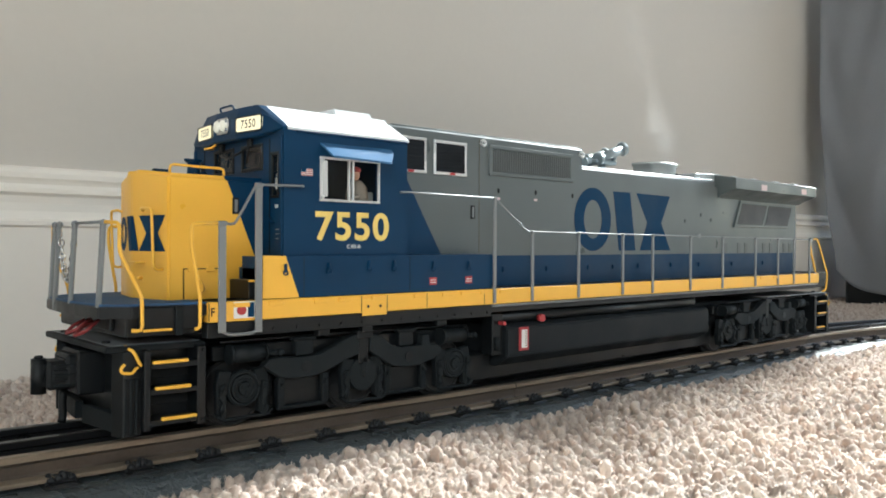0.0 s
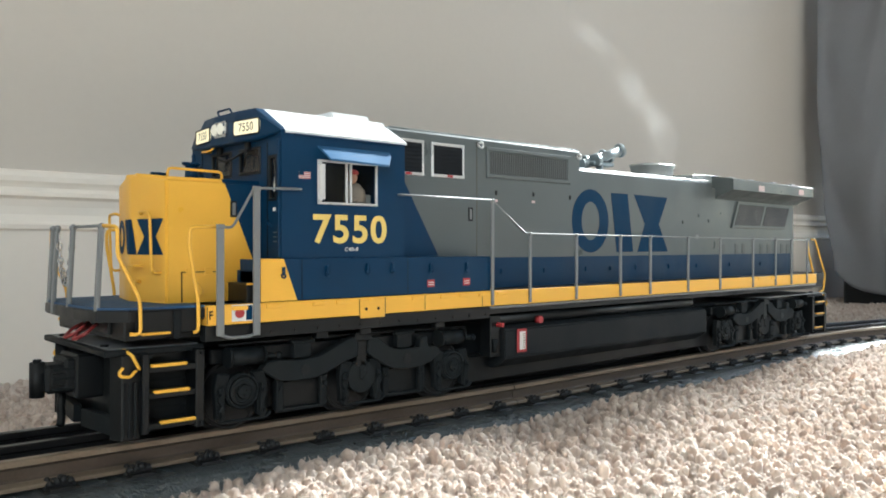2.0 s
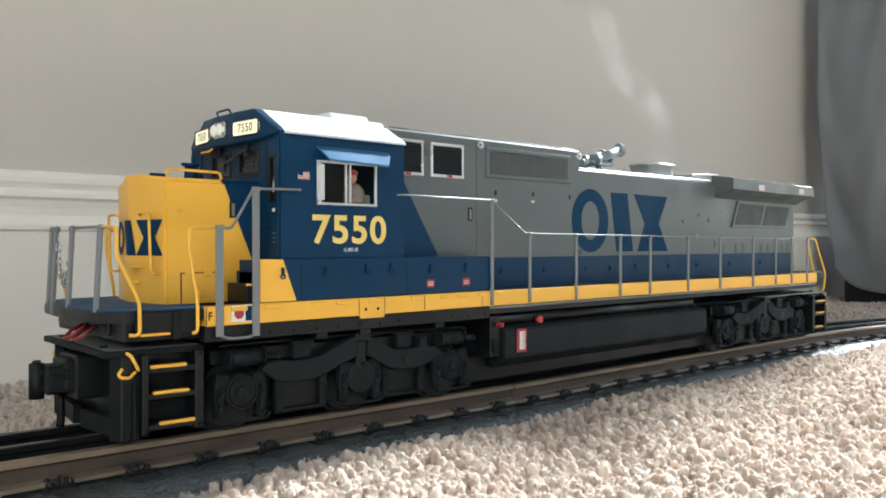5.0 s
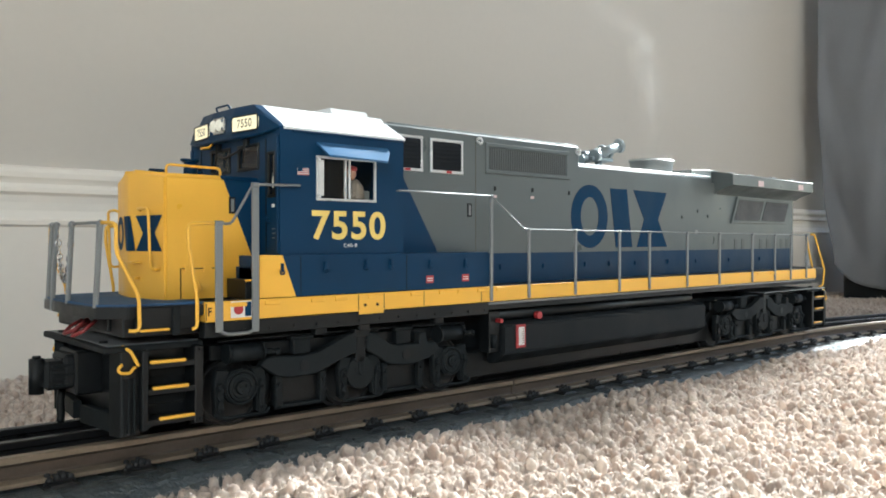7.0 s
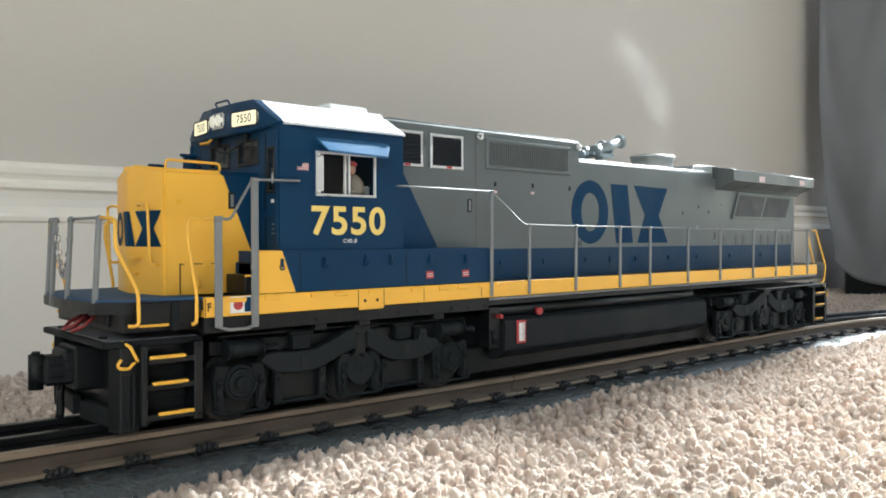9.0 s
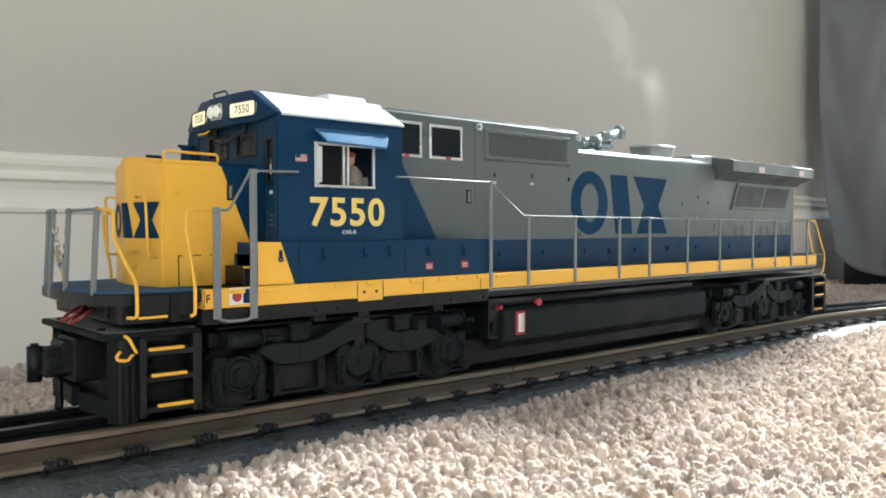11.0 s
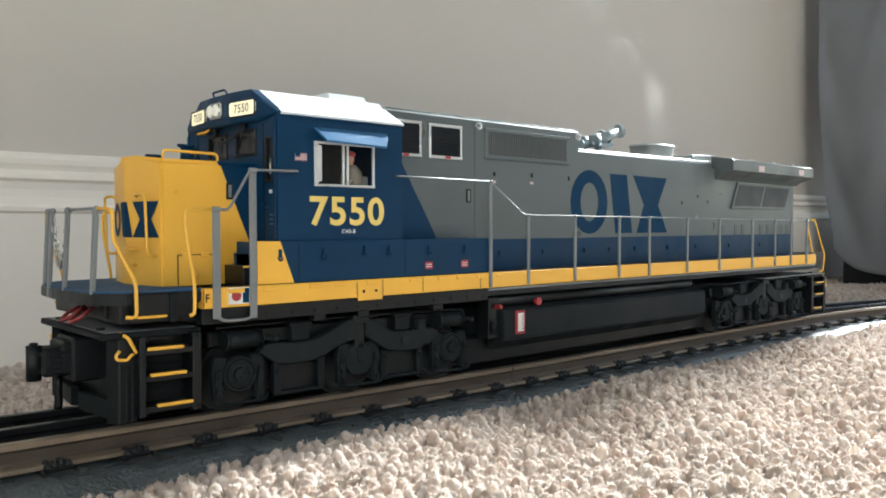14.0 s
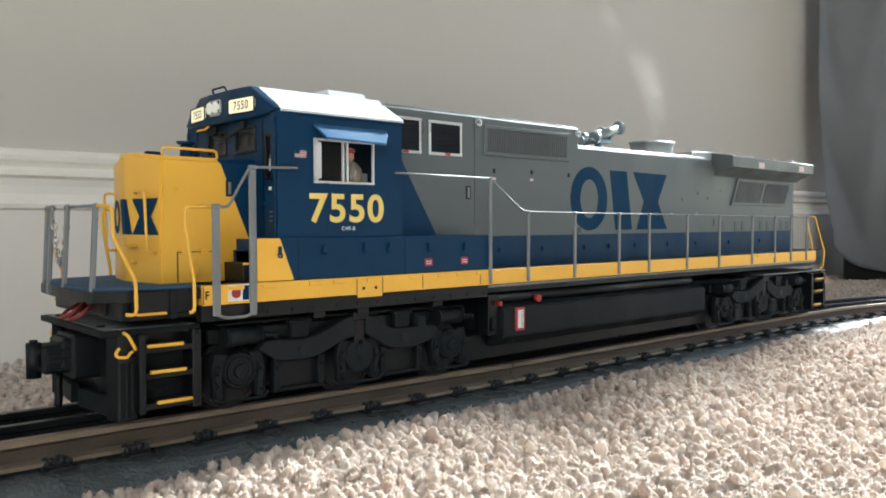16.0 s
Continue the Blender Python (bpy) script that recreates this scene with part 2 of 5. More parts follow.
def rod(bm, p, q, r, n=10, r2=None, cap=True):
    p, q = Vector(p), Vector(q)
    b = bmesh.new()
    m = Matrix.Translation((p + q) / 2) @ (q - p).to_track_quat("Z", "Y").to_matrix().to_4x4()
    bmesh.ops.create_cone(b, cap_ends=cap, segments=n, radius1=r, radius2=r if r2 is None else r2, depth=(q - p).length, matrix=m)
    for f in b.faces:
        f.smooth = len(f.verts) == 4
    return join(bm, b)


def ball(bm, c, r, squash=(1, 1, 1)):
    b = bmesh.new()
    bmesh.ops.create_icosphere(b, subdivisions=2, radius=r, matrix=Matrix.Translation(c) @ Matrix.Diagonal((*squash, 1)))
    for f in b.faces:
        f.smooth = True
    return join(bm, b)


def tube(bm, pts, r, n=8, bend=1.2):
    """A bent wire: corners are rounded off over the length bend."""
    pts = [Vector(p) for p in pts]
    path = [pts[0]]
    for i in range(1, len(pts) - 1):
        a, b, c = pts[i - 1], pts[i], pts[i + 1]
        d1, d2 = min(bend, (a - b).length * 0.45), min(bend, (c - b).length * 0.45)
        p, q = b + (a - b).normalized() * d1, b + (c - b).normalized() * d2
        path += [p, (p + 2 * b + q) / 4, q]
    path.append(pts[-1])
    bb = bmesh.new()
    rings = []
    side = None
    for i, p in enumerate(path):
        t = (path[min(i + 1, len(path) - 1)] - path[max(i - 1, 0)]).normalized()
        if side is None:
            side = t.orthogonal().normalized()
        side = (side - t * side.dot(t)).normalized()
        up = t.cross(side)
        rings.append([bb.verts.new(p + r * (side * math.cos(k * math.tau / n) + up * math.sin(k * math.tau / n))) for k in range(n)])
    for a, b in zip(rings, rings[1:]):
        for k in range(n):
            bb.faces.new((a[k], a[(k + 1) % n], b[(k + 1) % n], b[k])).smooth = True
    bb.faces.new(rings[0][::-1])
    bb.faces.new(rings[-1])
    bmesh.ops.recalc_face_normals(bb, faces=bb.faces[:])
    return join(bm, bb)


def sheet(bm, plane, c, rect, holes, thick):
    """A wall with openings: plane 'y' takes x and z, plane 'x' takes y and z; c is its outer face, thick its depth (signed)."""
    us = sorted({rect[0], rect[1], *(h[0] for h in holes), *(h[1] for h in holes)})
    vs = sorted({rect[2], rect[3], *(h[2] for h in holes), *(h[3] for h in holes)})

    def solid(i, j):
        if not (0 <= i < len(us) - 1 and 0 <= j < len(vs) - 1):
            return False
        u, v = (us[i] + us[i + 1]) / 2, (vs[j] + vs[j + 1]) / 2
        return not any(h[0] < u < h[1] and h[2] < v < h[3] for h in holes)
    b = bmesh.new()
    cache = {}

    def vert(i, j, k):
        if (i, j, k) not in cache:
            d = c + (thick if k else 0)
            cache[i, j, k] = b.verts.new((us[i], d, vs[j]) if plane == "y" else (d, us[i], vs[j]))
        return cache[i, j, k]
    for i in range(len(us) - 1):
        for j in range(len(vs) - 1):
            if not solid(i, j):
                continue
            for k in (0, 1):
                b.faces.new([vert(i, j, k), vert(i + 1, j, k), vert(i + 1, j + 1, k), vert(i, j + 1, k)])
            for (di, dj, e) in ((-1, 0, ((i, j), (i, j + 1))), (1, 0, ((i + 1, j), (i + 1, j + 1))), (0, -1, ((i, j), (i + 1, j))), (0, 1, ((i, j + 1), (i + 1, j + 1)))):
                if not solid(i + di, j + dj):
                    (p, q) = e
                    b.faces.new([vert(*p, 0), vert(*q, 0), vert(*q, 1), vert(*p, 1)])
    bmesh.ops.recalc_face_normals(b, faces=b.faces[:])
    return join(bm, b)


def part(name, bm, material, parent, label="", at=None):
    """One mesh object, built in millimetres, under a thing or a part."""
    me = bpy.data.meshes.new(name)
    bm.transform(Matrix.Scale(0.001, 4))
    bm.to_mesh(me)
    bm.free()
    for m in (material if isinstance(material, (list, tuple)) else [material]):
        me.materials.append(m)
    ob = new(name, me)
    ob.parent = parent
    if at is not None:
        ob.location = at
    return tagged(ob, label)


def text_part(name, body, rect, y, material, parent, front=False, bold=0.02, label=""):
    """Raised lettering that fills rect (u0, u1, z0, z1) on a side wall at y, or on a front wall at x = y."""
    cu = bpy.data.curves.new(name, "FONT")
    cu.body, cu.size, cu.extrude, cu.offset, cu.space_character = body, 1.0, 0.0, bold, 1.1
    tmp = new("lettering", cu)
    me = bpy.data.meshes.new_from_object(tmp.evaluated_get(bpy.context.evaluated_depsgraph_get()))
    bpy.data.objects.remove(tmp)
    bm = bmesh.new()
    bm.from_mesh(me)
    xs, ys = [v.co.x for v in bm.verts], [v.co.y for v in bm.verts]
    ax, bx, ay, by = min(xs), max(xs), min(ys), max(ys)
    for v in bm.verts:
        u = rect[0] + (v.co.x - ax) / (bx - ax) * (rect[1] - rect[0])
        z = rect[2] + (v.co.y - ay) / (by - ay) * (rect[3] - rect[2])
        v.co = (y, u, z) if front else (u, y, z)
    return part(name, bm, material, parent, label)


def halves(bm, point, normal):
    """Cuts a closed mesh by a plane; returns the side behind the plane and the side before it, both closed."""
    out = []
    for inner in (False, True):
        b = bm.copy()
        bmesh.ops.bisect_plane(b, geom=b.verts[:] + b.edges[:] + b.faces[:], plane_co=point, plane_no=normal, clear_outer=not inner, clear_inner=inner)
        edges = [e for e in b.edges if e.is_boundary]
        if edges:
            bmesh.ops.holes_fill(b, edges=edges)
        out.append(b)
    bm.free()
    return out


def B():
    return bmesh.new()


# ---- room ----
def slab(name, x0, x1, y0, y1, z0, z1, material, label, category):
    ob = part(name, box(B(), x0 * 1000, x1 * 1000, y0 * 1000, y1 * 1000, z0 * 1000, z1 * 1000, 0), material, None)
    return tagged(ob, label, category, kind="structure")


XW, XE, YS, YN, ZC = -3.0, 1.03, -2.8, 0.191, 2.4
slab("floor", XW, XE + 0.12, YS, YN, -0.02, 0.0135, YARN, "beige carpet backing under the pile", "floor")
slab("ceiling", XW, XE, YS, YN, ZC, ZC + 0.1, CEIL, "plain white painted ceiling", "ceiling")
slab("wall_north", XW, XE + 0.12, YN, YN + 0.12, -0.02, ZC, WALL, "beige painted wall behind the track", "wall")
# This opening is added only to hold the fill light.
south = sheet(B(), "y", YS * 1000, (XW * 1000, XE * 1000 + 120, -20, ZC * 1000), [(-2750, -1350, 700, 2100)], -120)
tagged(part("wall_south", south, WALL, None), "beige painted wall with an added opening for the fill light", "wall", kind="structure")
slab("wall_west", XW - 0.12, XW, YS, YN, -0.02, ZC, WALL, "beige painted wall", "wall")
east = sheet(B(), "x", XE * 1000, (YS * 1000, YN * 1000, -20, ZC * 1000), [(-800, 172, 100, 1000)], 120)
tagged(part("wall_east", east, WALL, None), "beige painted wall with a wide window opening", "wall", kind="structure")


def baseboard():
    """Moulded skirting: flat board, then a cove, a bead and a rounded cap."""
    z = lambda v: v + Z0 * 1000
    prof = [(0, 0), (-11, 0), (-11, z(62)), (-12.2, z(63)), (-12.2, z(65)), (-10.4, z(66.5)), (-8.6, z(70)), (-8.2, z(74)), (-8.6, z(77.5)), (-10.2, z(79)),
            (-9.0, z(80)), (-6.0, z(81.5)), (-4.6, z(83.5)), (-5.2, z(85)), (-6.2, z(86.5)), (-6.0, z(89)), (-4.6, z(91.3)), (-2.2, z(92.4)), (0, z(92.6))]
    bm = prism(B(), [(YN * 1000 + y, h) for y, h in prof], "x", XW * 1000, XE * 1000)
    return tagged(part("baseboard", bm, TRIM, None), "off-white moulded baseboard along the wall", "baseboard", kind="structure")


baseboard()


def hanging_cloth():
    """A heavy hanging cloth off the wall, cut low over an added stand: soft wrinkles, a rounded lower corner, hanging
    nearly to the carpet.
    """
    thing = tagged(new("cloth_covered_stand"), "dark grey hanging cloth by the wall, cut low over an added stand", "covered stand")
    # The stand is added; its black stands in for shade below the hem.
    part("stand", box(box(B(), 894, 985, 36, 153, 118, 424, 3), 894, 985, 36, 139, 10, 119, 3), BLACK, thing, "added stand, black for the shade under the cloth")
    bm = B()
    nu, nv = 90, 90
    grid = []
    for j in range(nv + 1):
        v = j / nv
        row = []
        for i in range(nu + 1):
            low = 28 * math.exp(-max(0, i - 14) / (nu - 14) * 131 / 18)
            z = 29 + low + (401 - low) * v
            k = (z - 85) / 0.933 + 85
            edge = 160 - 14 * math.exp(-((k - 55) / 60) ** 2) - 2.8 * math.sin(k / 70)
            if i < 14:
                a = 1 - i / 14
                x, y = 884 + 108 * a, edge + 2.2 * math.sin(a * 9 + z / 50)
            else:
                u = (i - 14) / (nu - 14)
                w = u * 1.2
                x = 884 + 1.6 * math.sin(w * 7 + k / 160) + 0.6 * math.sin(w * 17 - k / 60) + 2.4 * math.sin(k / 62 + w * 4) + 2.2 * math.sin(k / 23 + 3 * math.sin(w * 5)) * math.sin(w * 9 + 1) - 5 * max(0, 1 - w * 6) ** 2
                # Runs on unseen to the right to keep sun off the locomotive's rear.
                y = edge - u * 131
            row.append(bm.verts.new((x, y, z)))
        grid.append(row)
    # Cut off low, out of view, so the sun clears it to the roof.
    grid.append([bm.verts.new((992, v.co.y, 432)) for v in grid[-1]])
    for a, b in zip(grid, grid[1:]):
        for i in range(nu):
            bm.faces.new((a[i], a[i + 1], b[i + 1], b[i])).smooth = True
    bmesh.ops.solidify(bm, geom=bm.faces[:], thickness=2.5)
    for f in bm.faces:
        f.smooth = True
    part("cloth", bm, CURTAIN, thing, "wrinkled dark grey cloth")


hanging_cloth()

# ---- track ----
RZ = [(-260, 2.2), (-20, -0.2), (170, -2.3), (460, -2.7), (2000, -2.7)]


def rail_z(x):
    for (a, p), (b, q) in zip(RZ, RZ[1:]):
        if x <= b:
            return p + (q - p) * (x - a) / (b - a)
    return RZ[-1][1]


BEND, RADIUS = 440.0, 560.0     # where the curve begins, and its radius


def track_at(s):
    """Place and heading of the track's middle at the run s."""
    if s <= BEND:
        return s, 0.0, 0.0
    a = (s - BEND) / RADIUS
    return BEND + RADIUS * math.sin(a), -RADIUS * (1 - math.cos(a)), -a


def swept(bm, prof, s0, s1, step):
    """Runs a cross-section of (offset, height) along the track."""
    n = max(1, round((s1 - s0) / step))
    rings = []
    for i in range(n + 1):
        s = s0 + (s1 - s0) * i / n
        x, y, a = track_at(s)
        nx, ny = -math.sin(a), math.cos(a)
        rings.append([bm.verts.new((x + nx * o, y + ny * o, h + rail_z(s))) for o, h in prof])
    k = len(prof)
    for a, b in zip(rings, rings[1:]):
        for j in range(k):
            bm.faces.new((a[j], a[(j + 1) % k], b[(j + 1) % k], b[j]))
    bm.faces.new(rings[0][::-1])
    bm.faces.new(rings[-1])
    bmesh.ops.recalc_face_normals(bm, faces=bm.faces[:])
    return bm


def rail_section(c):
    half = [(1.3, 0.0), (1.65, -0.35), (1.65, -1.7), (1.2, -2.2), (0.5, -2.6), (0.45, -5.2), (0.9, -5.8), (3.3, -6.4), (3.5, -6.7), (3.5, -7.5)]
    return [(c - o, h) for o, h in half] + [(c + o, h) for o, h in reversed(half)]


def clip_mesh():
    """A moulded tie end: a thin plate with a cluster of spike and bolt heads over the rail's foot."""
    rng = random.Random(4)
    bm = box(B(), -4.6, 4.6, -4.0, 3.4, -8.8, -8.0, 0.2)
    box(bm, -2.9, 2.9, -1.2, 3.0, -8.2, -6.6, 0.4)
    for i in range(4):
        for j in range(2):
            x, y = -2.4 + i * 1.6 + rng.uniform(-0.3, 0.3), -0.4 + j * 1.9 + rng.uniform(-0.3, 0.3)
            top = -5.6 + rng.uniform(-0.5, 0.6) - 0.4 * abs(i - 1.5)
            rod(bm, (x, y, -7.2), (x + rng.uniform(-0.2, 0.2), y, top), 1.15, 6, 0.8)
            rod(bm, (x, y - 0.1, top - 0.1), (x, y, top + 0.35), 0.65, 5, 0.4)
    for x in (-3.6, 3.5):
        rod(bm, (x, -0.5, -8.1), (x, -0.5, -7.3), 0.6, 6, 0.45)
    me = bpy.data.meshes.new("tie_clip")
    bm.transform(Matrix.Scale(0.001, 4))
    bm.to_mesh(me)
    bm.free()
    me.materials.append(CLIP)
    return me


CLIP_MESH = clip_mesh()


def track_section(s0, s1, label):
    thing = tagged(new("track_section"), label, "model track", "track sections")
    thing.location = (0, 0, Z0)
    curve = s1 > BEND + 1
    step = 12 if curve else 60
    gap = 0.25
    bed = [(-46, -20), (-45, -18.5), (-32, -9.4), (-29.5, -8.5), (29.5, -8.5), (32, -9.4), (45, -18.5), (46, -20)]
    part("roadbed", swept(B(), bed, s0 + gap, s1 - gap, step), ROADBED, thing, "textured dark grey plastic roadbed")
    # The far running rail shares the centre rail's black: its shade put in colour.
    for c, mat, lab in ((-17.4, RAIL, "worn tan metal running rail"), (0.0, RAILBLACK, "blackened centre rail"), (17.4, RAILBLACK, "running rail painted dark for its shade")):
        bm = swept(B(), rail_section(c), s0 + gap, s1 - gap, step)
        mats = [mat]
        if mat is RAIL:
            # Web under the head takes a darker metal in place of the head's shade.
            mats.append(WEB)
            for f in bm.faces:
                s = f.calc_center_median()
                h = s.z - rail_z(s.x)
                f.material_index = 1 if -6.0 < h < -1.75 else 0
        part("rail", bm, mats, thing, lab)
    pitch = 20.6
    i = math.ceil((s0 + 6.3 + 4) / pitch)
    while -6.3 + i * pitch < s1 - 3:
        s = -6.3 + i * pitch
        i += 1
        x, y, a = track_at(s)
        tie = part("tie", prism(B(), [(-25, -8.6), (25, -8.6), (24.6, -7.6), (-24.6, -7.6)], "x", -3.0, 3.0), CLIP, thing)
        tie.matrix_basis = pose(x / 1000, y / 1000, rail_z(s) / 1000, 0, 0, math.degrees(a))
        for o in (-21.0, 21.0):
            ob = new("tie_clip", CLIP_MESH)
            ob.parent = thing
            nx, ny = -math.sin(a), math.cos(a)
            ob.matrix_basis = pose((x + nx * o) / 1000, (y + ny * o) / 1000, rail_z(s) / 1000, 0, 0, math.degrees(a) + (180 if o > 0 else 0))
    return thing


track_section(-250, 170, "straight three-rail track on dark grey roadbed under the locomotive nose")
track_section(170, 440, "straight three-rail track on dark grey roadbed under the tank")
track_section(440, 800, "curved three-rail track on dark grey roadbed leading away")


# ---- carpet pile ----
def track_gap(x, y):
    """Distance in millimetres from the middle of the track."""
    if x <= BEND:
        return abs(y)
    return abs(math.hypot(x - BEND, y + RADIUS) - RADIUS)


def carpet():
    rng = np.random.default_rng(7)
    b = bmesh.new()
    bmesh.ops.create_icosphere(b, subdivisions=2, radius=1)
    b.verts.index_update()
    hi_v = np.array([v.co[:] for v in b.verts])
    hi_f = np.array([[v.index for v in f.verts] for f in b.faces])
    b.free()
    b = bmesh.new()
    bmesh.ops.create_icosphere(b, subdivisions=1, radius=1)
    b.verts.index_update()
    lo_v = np.array([v.co[:] for v in b.verts])
    lo_f = np.array([[v.index for v in f.verts] for f in b.faces])
    b.free()
    close, near, far = [], [], []
    sp = 2.3
    for x in np.arange(-60, 1010, sp):
        for y in np.arange(-330, 178, sp):
            if -38 < y < 38 and x < BEND:
                continue
            if y < -245 + 0.33 * (x + 70) - 25:
                continue
            if y > 40 and (x < -20 + 0.1 * y or 120 < x < 380):
                continue
            px, py = x + rng.normal(0, 0.8), y + rng.normal(0, 0.8)
            if track_gap(px, py) < 39.5:
                continue
            d = math.hypot(px + 70, py + 245)
            if d > 420 and rng.random() < 0.3:
                continue
            (close if d < 230 and y < 0 else near if d < 520 else far).append((px, py))
    vs, fs, base = [], [], 0
    for pts, tv, tf, m, wide0 in ((close, hi_v, hi_f, 125, 0.15), (near, hi_v, hi_f, 25, 0.28), (far, lo_v, lo_f, 10, 0.45)):
        n = len(pts)
        p = np.array(pts)
        k = len(tv)
        size = rng.uniform(0.7, 1.25, (n, 1, 1))
        lobes = np.ones((n, k))
        for freq, amp in ((1.6, 0.12), (3.4, 0.07)):
            for _ in range(2):
                lobes += amp * 0.75 * np.sin(tv @ rng.normal(0, freq, (n, 3)).T + rng.uniform(0, 6, n)).T
        v = tv[None] * lobes[:, :, None] * (1 + rng.normal(0, 0.012, (n, k, 1)))
        v = v * size * np.stack([rng.uniform(1.25, 1.75, n), rng.uniform(1.25, 1.75, n), rng.uniform(1.9, 2.8, n)], -1)[:, None, :]
        ax, ay = rng.normal(0, 0.28, n), rng.normal(0, 0.28, n)
        x = v[:, :, 0] + v[:, :, 2] * np.sin(ax)[:, None]
        y = v[:, :, 1] + v[:, :, 2] * np.sin(ay)[:, None]
        z = v[:, :, 2] * np.cos(np.hypot(ax, ay))[:, None]
        top = 17.2 + 1.2 * np.sin(p[:, 0] / 23 + 2 * np.sin(p[:, 1] / 31)) + rng.normal(0, 0.95, n)
        w = np.stack([x + p[:, :1], y + p[:, 1:], z + top[:, None]], -1)
        vs.append(w.reshape(-1, 3))
        fs.append((tf[None] + (np.arange(n) * k)[:, None, None]).reshape(-1, 3) + base)
        base += n * k
        # short curled yarn ends that clothe each tuft
        pick = rng.integers(0, k, (n, m))
        nxt = rng.integers(0, k, (n, m))
        mixk = rng.random((n, m, 1)) * 0.5
        root = np.take_along_axis(w, pick[:, :, None], 1) * (1 - mixk) + np.take_along_axis(w, nxt[:, :, None], 1) * mixk
        heart = w.mean(1, keepdims=True)
        out = np.take_along_axis(w, pick[:, :, None], 1) - heart
        reach = np.linalg.norm(out, axis=2, keepdims=True) + 1e-9
        out /= reach
        root = heart + (root - heart) / (np.linalg.norm(root - heart, axis=2, keepdims=True) + 1e-9) * reach * 0.92
        out = out + rng.normal(0, 0.75, out.shape)
        out[:, :, 2] += 0.25
        wide = np.cross(out, rng.normal(0, 1, out.shape))
        wide *= wide0 / (np.linalg.norm(wide, axis=2, keepdims=True) + 1e-9)
        tip = root + out * rng.uniform(0.25, 0.62, (n, m, 1))
        vs.append(np.stack([root - wide, root + wide, tip], 2).reshape(-1, 3))
        fs.append(np.arange(n * m * 3).reshape(-1, 3) + base)
        base += n * m * 3
    v, f = np.concatenate(vs) * 0.001, np.concatenate(fs).astype(np.int32)
    me = bpy.data.meshes.new("carpet_pile")
    me.vertices.add(len(v))
    me.vertices.foreach_set("co", v.ravel())
    me.loops.add(f.size)
    me.loops.foreach_set("vertex_index", f.ravel())
    me.polygons.add(len(f))
    me.polygons.foreach_set("loop_start", np.arange(0, f.size, 3, dtype=np.int32))
    me.polygons.foreach_set("loop_total", np.full(len(f), 3, dtype=np.int32))
    me.polygons.foreach_set("use_smooth", np.ones(len(f), dtype=bool))
    me.update(calc_edges=True)
    me.materials.append(YARN)
    tagged(new("carpet_pile", me), "fluffy beige tufted carpet pile on both sides of the track", "carpet", kind="stuff")


carpet()


# ---- locomotive ----
loco = tagged(new("model_locomotive"), "blue, yellow and grey model diesel locomotive standing on the track", "model locomotive")
loco.location = (0, 0, Z0)
SIDES = (-1, 1)


def both(f):
    for s in SIDES:
        f(s)


# frame, sills and decks
part("underframe", box(B(), 8, 446, -28, 28, 29.0, 36.8, 0.4), BLACK, loco, "black underframe")


def sills(s):
    sill = part("side_sill", box(B(), 29.4, 424, s * 27.5, s * 32.5, 32.2, 38.0, 0.25), YELLOW, loco, "yellow side sill")
    skirt = box(B(), 29.4, 143, s * 28, s * 31.6, 27.6, 32.1, 0.2)
    skirt_part = part("skirt", skirt, BLACK, loco, "black lower skirt")
    for k in range(14):
        part("skirt_bolt", rod(B(), (34 + k * 8.2, s * 31.5, 29.2), (34 + k * 8.2, s * 32.1, 29.2), 0.45, 6), BLACK, skirt_part)
    for x in (70, 87, 120):
        part("skirt_hanger", box(B(), x - 2.2, x + 2.2, s * 26.5, s * 29.5, 25.4, 28.0, 0.3), BLACK, skirt_part)
    part("conduit", rod(B(), (143, s * 31.5, 31.5), (424, s * 31.5, 31.5), 0.55), RAILGREY, loco, "grey conduit along the sill")
    part("rear_skirt", box(B(), 143, 424, s * 27, s * 30.0, 28.8, 32.1, 0.2), BLACK, loco)
    for x in (37, 48, 64, 73, 86, 104, 117, 126, 136, 146, 350, 365):
        part("hinge", box(B(), x, x + 5.0, s * 32.4, s * 33.0, 36.2, 37.5, 0.15), YELLOW, sill)
    for x in (29.4, 82, 92.5, 110, 138):
        part("seam", box(B(), x, x + 0.25, s * 32.4, s * 32.56, 32.6, 37.6, 0), LINE, sill)
    plate = part("access_panel", box(B(), 82.3, 92.4, s * 32.4, s * 32.72, 31.2, 37.0, 0.15), YELLOW, sill)
    for x in (84.6, 89.6):
        part("bolt", rod(B(), (x, s * 32.6, 34.2), (x, s * 32.95, 34.2), 0.5), BLACK, plate)
    part("seam", box(B(), 29.6, 423, s * 31, s * 32.2, 38.0, 38.25, 0), BLACK, sill)


both(sills)
deck_pts = [(1.2, -8), (2.4, -23), (9, -29), (29.4, -31.5), (29.4, 31.5), (9, 29), (2.4, 23), (1.2, 8)]
part("front_deck", prism(B(), deck_pts, "z", 34.2, 37.5, 0.3), BLACK, loco, "black front platform")
part("deck_tread", prism(B(), [(x + 0.3, y * 0.985) for x, y in deck_pts], "z", 37.4, 38.1, 0.1), DECK, loco, "blue non-slip front deck")
part("front_apron", box(B(), 7.0, 12, -19, 19, 30.2, 34.3, 0.4), BLACK, loco)
rear_pts = [(424, -31.5), (444, -29), (451, -22), (452, 0), (451, 22), (444, 29), (424, 31.5)]
part("rear_deck", prism(B(), rear_pts, "z", 34.0, 38.0, 0.3), BLACK, loco, "black rear platform")
